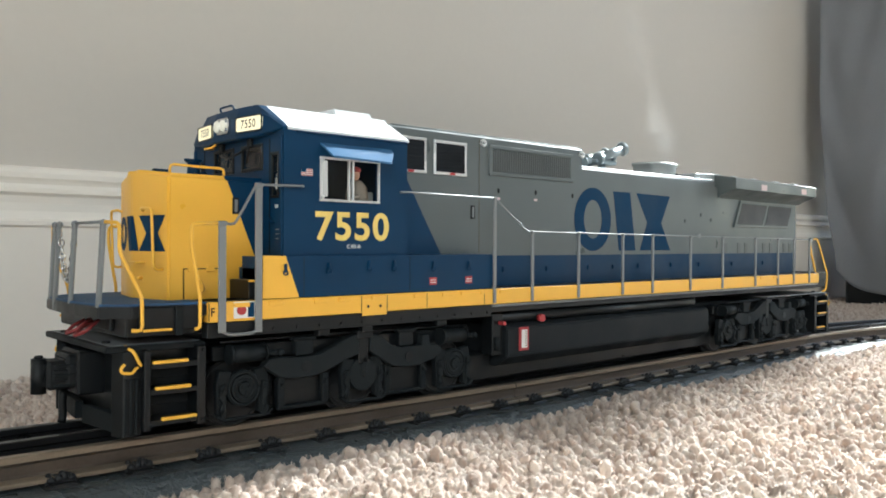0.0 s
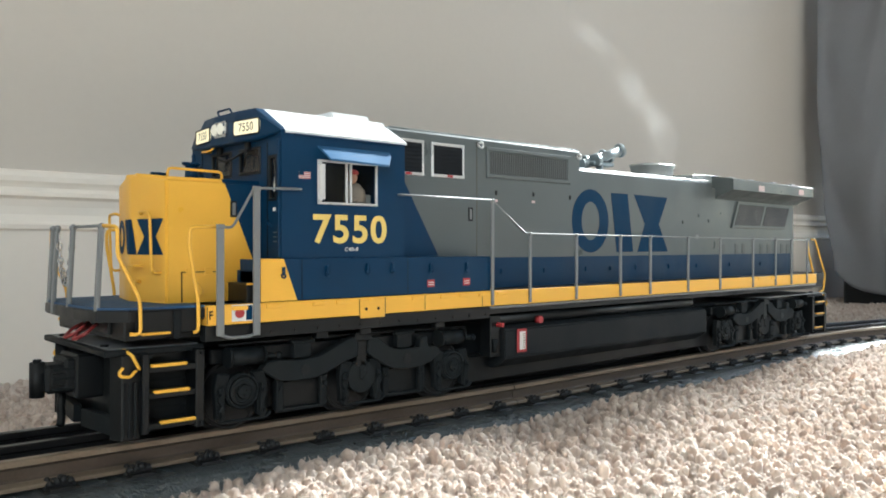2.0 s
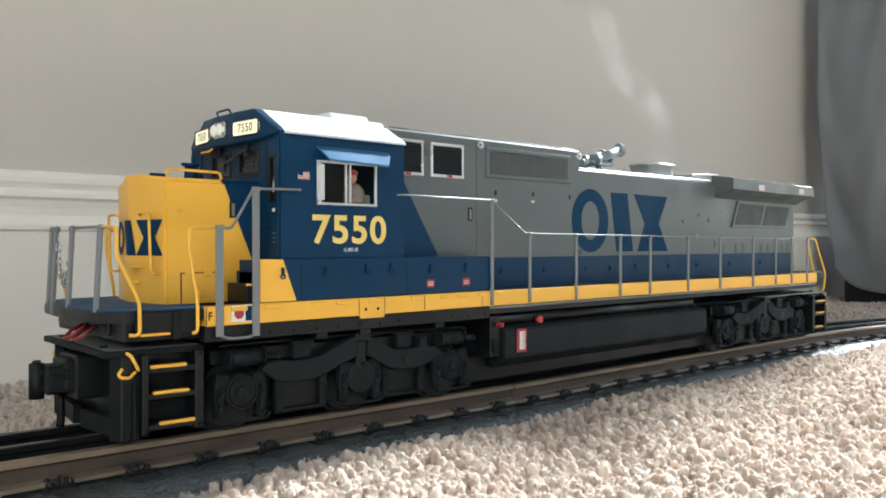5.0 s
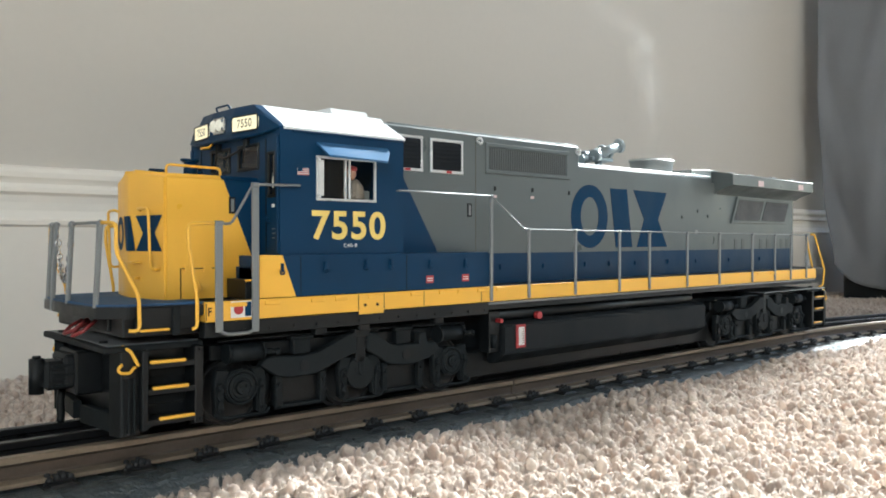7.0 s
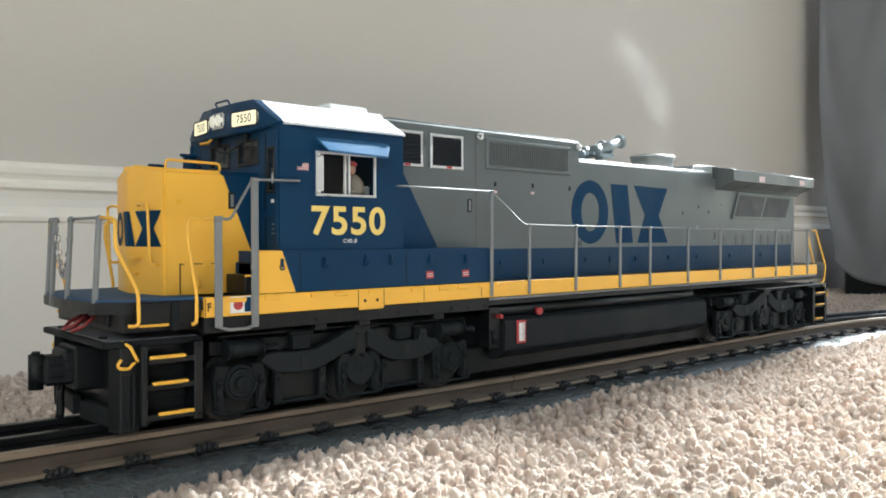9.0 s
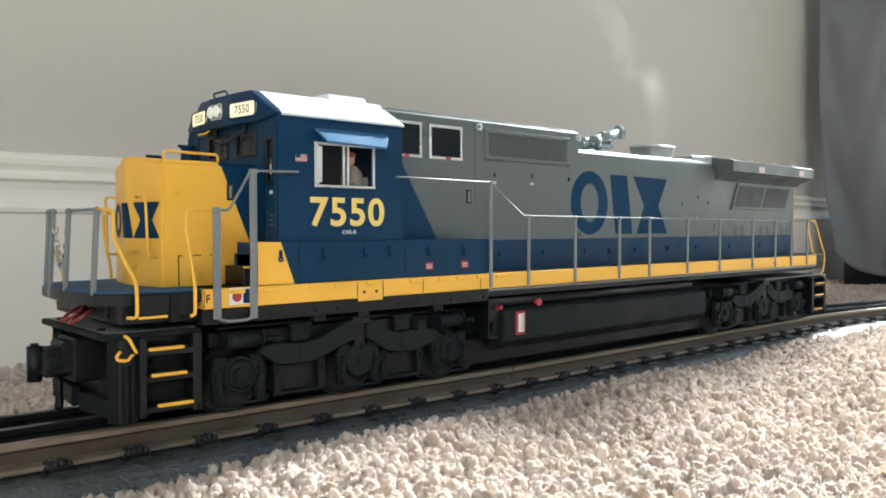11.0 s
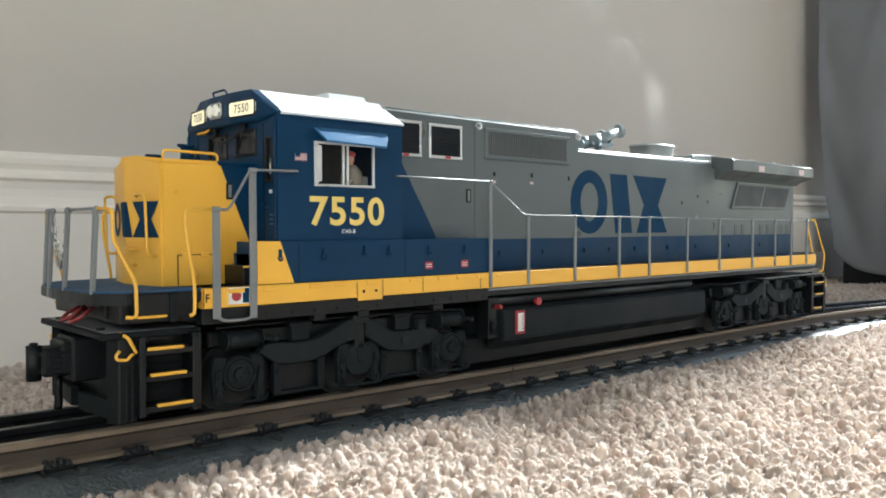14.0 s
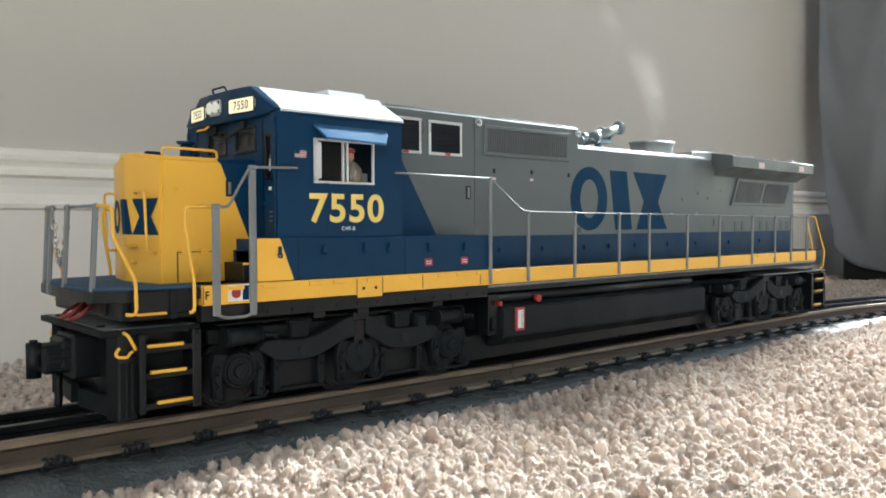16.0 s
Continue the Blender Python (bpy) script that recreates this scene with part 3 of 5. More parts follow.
part("walkway", box(B(), 140, 424, -31.9, 31.9, 36.8, 38.15, 0.1), BLACK, loco, "black walkway along the hood")


def step_wells(s):
    part("step_well", box(B(), 11, 28.5, s * 21, s * 30.4, 30.6, 37.2, 0.3), BLACK, loco)
    part("step_edge", box(B(), 11.4, 19.5, s * 30.2, s * 31.6, 30.7, 31.4, 0.2), YELLOW, loco, "yellow step edge")
    part("bracket", box(B(), 20.5, 22.6, s * 30.2, s * 31.2, 29.2, 37.2, 0.2), TRUCK, loco)
    part("cab_step", box(B(), 42.6, 49.5, s * 19, s * 31, 38, 43.8, 0.2), BLACK, loco, "dark step to the cab")
    part("cab_step", box(B(), 45.6, 54, s * 19, s * 31, 43.6, 47.4, 0.2), BLUE, loco, "dark step to the cab")
    part("step_riser", box(B(), 45.6, 46.4, s * 21, s * 32.1, 43.8, 50.8, 0.1), BLUE, loco)
    part("step_edge", box(B(), 42.5, 48.5, s * 30.7, s * 31.3, 43.3, 43.9, 0.1), YELLOW, loco)


both(step_wells)


# battery boxes beside the cab
def battery_box(s):
    yel = prism(B(), [(46.5, 38), (59.0, 38), (54.2, 50.9), (46.5, 50.9)], "y", s * 21, s * 32.2)
    part("box_front", yel, YELLOW, loco, "yellow front of the side box")
    blu = prism(B(), [(59.0, 38), (142.3, 38), (142.3, 50.9), (54.2, 50.9)], "y", s * 21, s * 32.2)
    bx = part("side_box", blu, BLUE, loco, "blue equipment box below the cab")
    for x, z in ((54.0, 46.5), (69.6, 46.7), (85.4, 47.1), (95.7, 47.1), (113.1, 46.7), (130.3, 46.6)):
        b = box(B(), x - 0.45, x + 0.45, s * 32.1, s * 33.0, z - 0.6, z + 2.0, 0.2)
        b2 = tube(b, [(x - 0.7, s * 32.6, z - 0.2), (x - 0.7, s * 32.8, z - 1.3), (x + 0.6, s * 32.8, z - 1.3), (x + 0.6, s * 32.6, z - 0.2)], 0.25, 6, 0.4)
        part("latch", b2, BLUE, bx, "small lift latch")
    for x in (113.1, 130.3):
        st = part("sticker", box(B(), x - 1.7, x + 1.7, s * 32.15, s * 32.3, 40.4, 43.0, 0), RED, bx, "red warning sticker with white bars")
        for z in (41.1, 41.9):
            part("print_bar", box(B(), x - 1.3, x + 1.3, s * 32.25, s * 32.36, z, z + 0.28, 0), WHITE, st)
    for x in (102.5, 60.5):
        part("seam", box(B(), x, x + 0.22, s * 32.1, s * 32.26, 38.4, 50.6, 0), BLACK, bx)


both(battery_box)

# nose
nose_plan = [(54.4, -18.6), (23.5, -18.6), (20.6, -4.0), (20.0, 0), (20.6, 4.0), (23.5, 18.6), (54.4, 18.6), (54.4, 0)]
nb = prism(B(), nose_plan, "z", 38.0, 75.8)
for v in nb.verts:
    if v.co.z > 70:
        v.co.z = 76.7 - 1.7 * (v.co.y / 18.6) ** 2
top_edges = [e for e in nb.edges if all(v.co.z > 70 for v in e.verts) and not all(v.co.x > 54 for v in e.verts)]
bmesh.ops.bevel(nb, geom=top_edges, offset=1.3, segments=3, affect="EDGES")
upright = [e for e in nb.edges if abs(e.verts[0].co.z - e.verts[1].co.z) > 20 and e.verts[0].co.x < 50]
bmesh.ops.bevel(nb, geom=upright, offset=0.6, segments=2, affect="EDGES")
for f in nb.faces:
    f.smooth = False
front, back = halves(nb, (41.2, 0, 75.4), Vector((23.7, 0, 9.6)).normalized())
nose = part("nose", front, YELLOW, loco, "bright yellow short hood nose")
part("nose_back", back, BLUE, loco, "blue rear of the nose")


def nose_details(s):
    part("door_line", box(B(), 28.0, 28.35, s * 18.5, s * 18.75, 38.2, 47.2, 0), LINE, nose)
    part("door_line", box(B(), 28.0, 41, s * 18.5, s * 18.75, 46.9, 47.2, 0), LINE, nose)
    for x in (29.4, 35.2):
        part("hinge", box(B(), x, x + 2.6, s * 18.5, s * 19.1, 46.1, 48.2, 0.15), YELLOW, nose)
    part("marker_frame", box(B(), 43.6, 45.6, s * 18.5, s * 19.1, 63.6, 68.6, 0.1), BLACK, nose, "small black framed marker plate")
    part("marker_face", box(B(), 44.1, 45.1, s * 19.0, s * 19.2, 64.2, 68.0, 0), RAILGREY, nose)
    part("latch", tube(B(), [(33.2, s * 18.6, 43.5), (33.2, s * 19.6, 43.2), (34.4, s * 19.6, 40.6), (33.0, s * 18.7, 40.0)], 0.3, 6), YELLOW, nose)
    g = tube(B(), [(23.0, s * 16.2, 47.0), (20.2, s * 16.2, 46.8), (19.6, s * 16.2, 64.6), (19.2, s * 9, 64.8), (20.3, s * 8.6, 64.2)], 0.42, 8, 1.6)
    part("nose_grab", g, YELLOW, nose, "yellow grab iron on the nose front")


both(nose_details)
part("top_handrail", tube(B(), [(25, -16.2, 75), (25, -16.2, 77.7), (42.0, -16.2, 77.4), (42.0, -16.2, 75)], 0.42, 8, 1.2), YELLOW, nose, "yellow handrail on the nose top")
for x, y, r, h in ((31, 4, 1.9, 1.6), (37, -6, 2.2, 4.4), (46, 8, 1.6, 2)):
    b = rod(B(), (x, y, 75), (x, y, 75.4 + h), r, 12, r * 0.85)
    b = rod(b, (x, y, 75.4 + h), (x, y, 76.2 + h), r * 1.15, 12)
    part("brake_fitting", box(b, x - 3, x + 1, y - 0.8, y + 0.8, 75.6 + h, 76.4 + h, 0.2), BLUE, nose, "blue round fitting on the nose top")
part("tread_step", box(B(), 17.5, 20.6, -9, -4, 48.6, 49.2, 0.15), YELLOW, nose)
part("nose_bolt", rod(B(), (19.2, -6, 44.2), (20.8, -6, 44.2), 0.5), YELLOW, nose)


def mark(name, pts_list, axis, a, b_, parent, label):
    bm = B()
    for pts in pts_list:
        prism(bm, pts, axis, a, b_)
    return part(name, bm, LOGO, parent, label)


def emblem(s):
    """The line's mark as three plain blue shapes: a thick ring, a slanted block and a waisted block."""
    y0, y1 = s * 20.9, s * 21.08
    bm = B()
    n = 40
    for i in range(n):
        a0, a1 = i * math.tau / n, (i + 1) * math.tau / n
        prism(bm, [(217.5 + rx * math.cos(a), 66 + rz * math.sin(a)) for a, rx, rz in ((a0, 13.2, 14.2), (a1, 13.2, 14.2), (a1, 6.4, 8.6), (a0, 6.4, 8.6))], "y", y0, y1)
    bmesh.ops.remove_doubles(bm, verts=bm.verts[:], dist=0.001)
    part("emblem_shape", bm, LOGO, hood_low, "plain blue ring shape")
    mark("emblem_shape", [[(232.4, 79.2), (245.5, 79.2), (250.0, 52), (236.9, 52)]], "y", y0, y1, hood_low, "plain blue slanted block")
    mark("emblem_shape", [[(250.5, 79.2), (279, 78.8), (271.5, 65.4), (279.5, 52), (253.5, 52), (259.5, 65.4)]], "y", y0, y1, hood_low, "plain blue waisted shape")


# cab
cab = part("cab", sheet(B(), "y", -31, (54.1, 102.2, 50.9, 89.4), [(67.6, 89.8, 68.4, 81.4)], 1.2), BLUE, loco, "dark blue cab side wall")
part("cab_side", sheet(B(), "y", 31, (54.1, 102.2, 50.9, 89.4), [(67.6, 89.8, 68.4, 81.4)], -1.2), BLUE, loco, "dark blue cab side wall")
part("cab_front", sheet(B(), "x", 54.1, (-29.8, 29.8, 50.9, 89.4), [(-17.9, -5.3, 78.2, 85.6), (1.4, 14.4, 78.2, 85.6), (-28.2, -24.4, 69.2, 82.2), (24.4, 28.2, 69.2, 82.2)], 1.2), BLUE, loco, "dark blue cab front wall")
part("cab_back", sheet(B(), "x", 101.0, (-29.8, 29.8, 50.9, 89.4), [], 1.2), BLUE, loco)
part("cab_floor", box(B(), 55.3, 101, -29.8, 29.8, 51, 53, 0), CABIN, loco)
part("control_stand", box(B(), 58, 66, -24, -6, 53, 72, 0.5), CABIN, loco)
part("cab_seat", box(box(B(), 80, 90, -27, -16, 53, 61, 0.5), 88, 91, -27, -16, 61, 72, 0.5), CABIN, loco)
roof_sec = [(-31.6, 89.3), (-31.6, 90.0), (-17.4, 98.2), (17.4, 98.2), (31.6, 90.0), (31.6, 89.3), (30, 89.3), (17, 96.8), (-17, 96.8), (-30, 89.3)]
roof = part("cab_roof", prism(B(), roof_sec, "x", 55.4, 102.6), ROOFGREY, loco, "pale grey cab roof with sloped sides")
part("drip_rail", box(B(), 58.5, 101.5, -31.8, -31.0, 88.7, 89.3, 0.1), BLUE, loco)
def fascia_x(y):
    """The fascia's front sweeps back towards its ends."""
    y = abs(y)
    return 50.2 + max(0, min(y, 22) - 8) * 0.11 + max(0, y - 22) * 0.22


def fascia_block():
    bm = B()
    cols = []
    for y in (-31, -29.5, -26, -22, -17.6, -8, 0, 8, 17.6, 22, 26, 29.5, 31):
        a = abs(y)
        top = 98.1 if a <= 17.6 else 98.1 - (a - 17.6) * 6.8 / 11.9 if a <= 29.5 else 90.2
        low = 87.9 if a < 20 else 87.9 + (a - 20) * 0.13
        x = fascia_x(y)
        cols.append([bm.verts.new(q) for q in ((x + 0.4, y, low), (x, y, low + 0.5), (x + 0.1, y, max(low + 0.8, min(top - 0.3, 94.6))), (x + 1.3, y, top), (55.6, y, top), (55.6, y, low))])
    for p, q in zip(cols, cols[1:]):
        for i in range(6):
            bm.faces.new((p[i], q[i], q[(i + 1) % 6], p[(i + 1) % 6]))
    bm.faces.new(cols[0])
    bm.faces.new(cols[-1][::-1])
    bmesh.ops.recalc_face_normals(bm, faces=bm.faces[:])
    return bm


fas = part("headlight_fascia", fascia_block(), BLUE, loco, "dark blue fascia over the windshield")


def number_board(s):
    y0, y1 = sorted((s * 8.4, s * 22.2))
    bm = prism(B(), [(y0 + 0.8, 90.0), (y1 - 0.8, 90.0), (y1, 90.8), (y1, 93.6), (y1 - 0.8, 94.4), (y0 + 0.8, 94.4), (y0, 93.6), (y0, 90.8)], "x", -0.35, 0.4)
    rim = tube(B(), [(-0.35, y0, 92), (-0.35, y0, 94.6), (-0.35, y1, 94.6), (-0.35, y1, 89.8), (-0.35, y0, 89.8), (-0.35, y0, 92)], 0.25, 6, 0.8)
    for v in bm.verts[:] + rim.verts[:]:
        v.co.x += fascia_x(v.co.y)
    bd = part("number_board", bm, BOARD, loco, "lit cream number board")
    part("board_rim", rim, BLACK, bd)
    tx = text_part("board_digits", "7550", (y1 - 3.0, y0 + 3.0, 90.9, 93.6), 0.0, BLACK, bd, front=True, bold=0.01, label="black digits")
    for v in tx.data.vertices:
        v.co.x = (fascia_x(v.co.y * 1000) - 0.42) / 1000


both(number_board)
hl = part("headlight", box(B(), 48.6, 51, -4.6, 4.6, 90.2, 95.4, 0.8, 3), CHROME, loco, "chrome twin headlight housing")
for y in (-2.1, 2.1):
    part("lens", rod(ball(B(), (48.4, y, 92.8), 1.7, (0.35, 1, 1)), (48.3, y, 92.8), (49.2, y, 92.8), 1.9, 16), LAMP, hl, "lit round lens")
part("roof_grab", tube(B(), [(52.5, 6, 97.6), (51.5, 6, 99.6), (51.5, -3, 99.6), (52.5, -3, 97.6)], 0.35, 8, 0.8), BLUE, loco)
part("front_grab", tube(B(), [(54.3, 16, 87.2), (50.6, 16, 86.8), (50.6, 9, 86.8), (52.5, 9, 89.0)], 0.42, 8, 0.8), YELLOW, loco, "yellow grab over the window")


def front_window(y0, y1, z0, z1, wiper):
    y0, y1 = sorted((y0, y1))
    fr = B()
    for a, b, c, d in ((y0 - 0.8, y1 + 0.8, z1 - 0.4, z1 + 0.6), (y0 - 0.8, y1 + 0.8, z0 - 0.6, z0 + 0.4), (y0 - 0.8, y0 + 0.4, z0 - 0.6, z1 + 0.6), (y1 - 0.4, y1 + 0.8, z0 - 0.6, z1 + 0.6)):
        box(fr, 53.6 if b - a > 3 * (d - c) else 53.72, 54.6, a + 0.03, b - 0.03, c + 0.03, d - 0.03, 0.2)
    w = part("front_window", fr, BLACK, loco, "black framed windshield")
    part("pane", box(B(), 54.4, 54.7, y0, y1, z0, z1, 0), GLASS, w)
    if wiper:
        ym = (y0 + y1) / 2
        part("wiper", tube(box(B(), 52.6, 54, ym - 1.2, ym + 1.2, z1 - 0.2, z1 + 2.6, 0.3), [(52.8, ym, z1 + 1), (52.8, ym + 1.4, z0 + 2)], 0.35, 6), BLACK, w, "black wiper motor and arm")


front_window(-17.9, -5.3, 78.2, 85.6, True)
front_window(1.4, 14.4, 78.2, 85.6, True)
part("wiper_link", tube(B(), [(52.9, 7.9, 84.0), (52.4, 2.0, 82.6), (52.4, -5.0, 83.6), (52.9, -11.4, 85.4)], 0.4, 6, 1.0), BLACK, loco, "black wiper linkage")
for s in SIDES:
    front_window(s * 28.2, s * 24.4, 69.2, 82.2, False)
    part("cab_corner_post", box(B(), 53.5, 54.2, s * 29.0, s * 30.6, 51.2, 87.6, 0.25), BLUE, loco)
    part("door_seam", box(B(), 53.9, 54.16, s * 22.6, s * 22.9, 51.4, 87.0, 0), BLACK, loco)
    part("door_latch", tube(B(), [(54.0, s * 23.6, 62.6), (53.0, s * 23.8, 62.4), (53.0, s * 25.2, 61.2), (54.0, s * 25.6, 61.0)], 0.35, 6, 0.5), BLUE, loco)
    part("door_sticker", box(B(), 53.85, 54.16, s * 26.3, s * 27.8, 65.5, 66.6, 0), WHITE, loco, "small white door sticker")
    for i in range(3):
        part("print_bar", box(B(), 53.85, 54.16, s * 26.6, s * 28.2, 56.0 + i * 1.4, 56.3 + i * 1.4, 0), RAILGREY, loco)


def side_window(s):
    y0, y1 = s * 30.6, s * 31.7
    w = part("side_window", box(B(), 66.9, 90.3, y0, y1, 81.2, 82.0, 0.15), SILVER, loco, "silver framed sliding cab window, half open")
    for x0, x1, ya, z0, z1 in ((66.9, 90.3, 0, 67.9, 68.7), (66.94, 67.66, 0.12, 67.95, 81.95), (89.54, 90.26, 0.12, 67.95, 81.95), (77.6, 78.3, 0.1, 68.5, 81.4), (79.2, 79.9, 0.1, 68.5, 81.4)):
        part("frame_bar", box(B(), x0, x1, y0, y1 - s * ya, z0, z1, 0.15), SILVER, w)
    part("pane", box(B(), 69.8, 77.8, s * 30.5, s * 30.8, 68.6, 81.3, 0), GLASS, w)
    part("wind_deflector", prism(B(), [(67.5, s * 31.2), (68.6, s * 32.6), (69.0, s * 32.6), (68.0, s * 31.2)], "z", 69.4, 80.6, 0.1), SILVER, w, "silver wind deflector")
    for z in (69.2, 80.8):
        ball(fr2 := B(), (67.4, s * 32.0, z), 0.7)
        part("bracket", fr2, SILVER, w)
    aw = B()
    top = [(67.2, s * 31.0, 86.3), (95.4, s * 31.0, 86.3), (95.2, s * 32.3, 85.0), (90.8, s * 37.0, 81.3), (68.0, s * 37.0, 81.9)]
    lo = [aw.verts.new((x, y, z - 0.7)) for x, y, z in top]
    hi = [aw.verts.new(p) for p in top]
    aw.faces.new(hi)
    aw.faces.new(lo[::-1])
    for i in range(5):
        aw.faces.new((lo[i], lo[(i + 1) % 5], hi[(i + 1) % 5], hi[i]))
    bmesh.ops.recalc_face_normals(aw, faces=aw.faces[:])
    part("sunshade", aw, AWNING, w, "light blue sunshade over the window")


both(side_window)
text_part("road_number", "7550", (65.3, 94.3, 55.5, 64.9), -31.1, NUMBER, cab, bold=0.025, label="yellow road number")
text_part("model_lettering", "C40-8", (77.3, 82.6, 53.1, 54.4), -31.1, WHITE, cab, bold=0.02, label="small pale lettering")
flag = part("flag_sticker", box(B(), 60.2, 64.3, -31.15, -30.9, 75.6, 77.8, 0), WHITE, cab, "small striped flag sticker")
for i in range(4):
    part("stripe", box(B(), 60.2, 64.3, -31.22, -31.1, 75.65 + i * 0.58, 75.92 + i * 0.58, 0), RED, flag)
part("canton", box(B(), 60.2, 61.9, -31.28, -31.1, 76.7, 77.8, 0), LOGO, flag)
hatch = part("roof_unit", prism(B(), [(-9, 98.0), (9, 98.0), (7, 102.2), (-7, 102.2)], "x", 88, 104.5, 0.4), ROOFGREY, loco, "pale roof air unit")
part("roof_fitting", box(B(), 98, 108, -12, -9, 98, 99.6, 0.3), ROOFGREY, loco)


def figurine():
    """The small painted driver doll at the cab window, one plain mesh."""
    bm = B()
    ball(bm, (84.6, -26.2, 70.2), 4.0, (1.05, 0.85, 1.5))
    n0 = len(bm.faces)
    ball(bm, (82.9, -27.4, 77.4), 1.9, (0.95, 0.9, 1.15))
    n1 = len(bm.faces)
    ball(bm, (83.1, -27.4, 78.9), 1.95, (1.05, 1, 0.6))
    box(bm, 80.5, 82.4, -28.6, -26.2, 78.4, 78.9, 0.2)
    n2 = len(bm.faces)
    tube(bm, [(85.5, -27.6, 73), (82.6, -28.6, 69.6), (80.6, -29.0, 69.8)], 1.1, 8, 1.5)
    rod(bm, (84.5, -24, 54), (84.5, -24.6, 66), 3.6, 12)
    for i, f in enumerate(bm.faces):
        f.material_index = 1 if n0 <= i < n1 else 2 if n1 <= i < n2 else 0
    ob = part("toy_figure", bm, [COAT, SKIN, CAP], None)
    ob.location = (0, 0, Z0)
    return tagged(ob, "small painted toy figure with red cap at the cab window", "figurine")


figurine()


# long hood
def hood_block(x0, x1, top, cut):
    sec = [(-21, 38), (-21, top - 1.0), (-20.6, top - 0.3), (-19.8, top), (19.8, top), (20.6, top - 0.3), (21, top - 1.0), (21, 38)]
    low, high = halves(prism(B(), sec, "x", x0, x1), (0, 0, 50.2), Vector((0, 0, 1)))
    return low, high


low, high = hood_block(102.2, 209.5, 97.0, True)
part("hood_stripe", low, BLUE, loco, "blue lower band of the hood")
blue, grey = halves(high, (126.6, 0, 51.0), Vector((28.2, 0, 17.2)).normalized())
part("hood_front", blue, BLUE, loco, "blue front of the hood with a slanted edge")
hood_high = part("engine_hood", grey, GREY, loco, "grey tall hood behind the cab")
low, high = hood_block(209.5, 322, 88.9, True)
part("hood_stripe", low, BLUE, loco, "blue lower band of the hood")
hood_low = part("long_hood", high, GREY, loco, "grey long hood")
low, high = hood_block(322, 417.6, 86.0, True)
part("hood_stripe", low, BLUE, loco, "blue lower band of the hood")
hood_rear = part("radiator_hood", high, GREY, loco, "grey radiator end of the hood")
# Near side only: the sunlit edge's highlight is put into this pale strip.
part("roof_edge", box(B(), 210, 321, -20.4, -18.2, 88.6, 89.5, 0.3), PALEGREY, hood_low, "roof edge strip painted pale as its highlight")
part("roof_edge", box(B(), 104, 209, -20.2, -18.4, 96.8, 97.4, 0.25), GREY, hood_high)
both(emblem)


def nose_emblem():
    """The same three plain shapes wrapped over the nose front."""
    def xf(y):
        return 20.0 + min(abs(y), 4) * 0.15 + max(0, abs(y) - 4) * 2.9 / 14.6
    n = 72
    for y0, y1, kind in ((17.4, 6.4, 0), (5.6, -4.2, 1), (-4.6, -17.4, 2)):
        bm = B()
        for i in range(n):
            a, b = y0 + (y1 - y0) * i / n, y0 + (y1 - y0) * (i + 1) / n
            u = 2 * (i + 0.5) / n - 1
            if kind == 0:
                o, q = 5.3 * math.sqrt(1 - u * u), 3.0 * math.sqrt(max(0, 1 - (u / 0.5) ** 2))
                zs = [(57.5 - o, 57.5 + o)] if q == 0 else [(57.5 - o, 57.5 - q), (57.5 + q, 57.5 + o)]
            elif kind == 1:
                zs = [(max(52.2, 62.8 - 10.6 * (i + 1) / (n * 0.3)), 62.8)] if i < n * 0.3 else [(52.2, 62.8)] if i < n * 0.7 else [(52.2, 62.8 - 10.6 * (i - n * 0.7) / (n * 0.3))]
            else:
                k = max(0, abs(u) - 0.45) / 0.55 * 5.0
                zs = [(52.2, 62.8)] if k == 0 else [(52.2, 57.5 - k), (57.5 + k, 62.8)]
            for z0, z1 in zs:
                bm.faces.new([bm.verts.new((xf(y) - 0.2, y, z)) for y, z in ((a, z0), (b, z0), (b, z1), (a, z1))])
        bmesh.ops.remove_doubles(bm, verts=bm.verts[:], dist=0.001)
        part("emblem_shape", bm, LOGO, nose, "plain blue emblem shape")


nose_emblem()


def louver(x0, x1, z0, z1, s):
    fr = B()
    y0, y1 = s * 20.8, s * 21.7
    box(fr, x0, x1, y0, y1, z1 - 1.1, z1, 0.2)
    box(fr, x0, x1, y0, y1, z0, z0 + 1.1, 0.2)
    box(fr, x0 + 0.05, x0 + 1.1, y0, y1 - s * 0.12, z0 + 0.05, z1 - 0.05, 0.2)
    box(fr, x1 - 1.1, x1 - 0.05, y0, y1 - s * 0.12, z0 + 0.05, z1 - 0.05, 0.2)
    lv = part("louver", fr, SILVER, hood_high, "silver framed black louver")
    part("backing", box(B(), x0 + 0.8, x1 - 0.8, s * 20.9, s * 21.1, z0 + 0.8, z1 - 0.8, 0), SLAT, lv)
    n = 7
    for i in range(n):
        z = z0 + 1.2 + (z1 - z0 - 2.6) * i / n
        part("slat", prism(B(), [(s * 21.0, z + 1.5), (s * 21.5, z), (s * 21.5, z + 0.4), (s * 21.15, z + 1.8)], "x", x0 + 1, x1 - 1), SLAT, lv)
    part("tag", box(B(), (x0 + x1) / 2 - 0.6, (x0 + x1) / 2 + 2.0, s * 21.65, s * 21.85, z0 + 0.1, z0 + 1.0, 0), RED, lv, "small red tag")


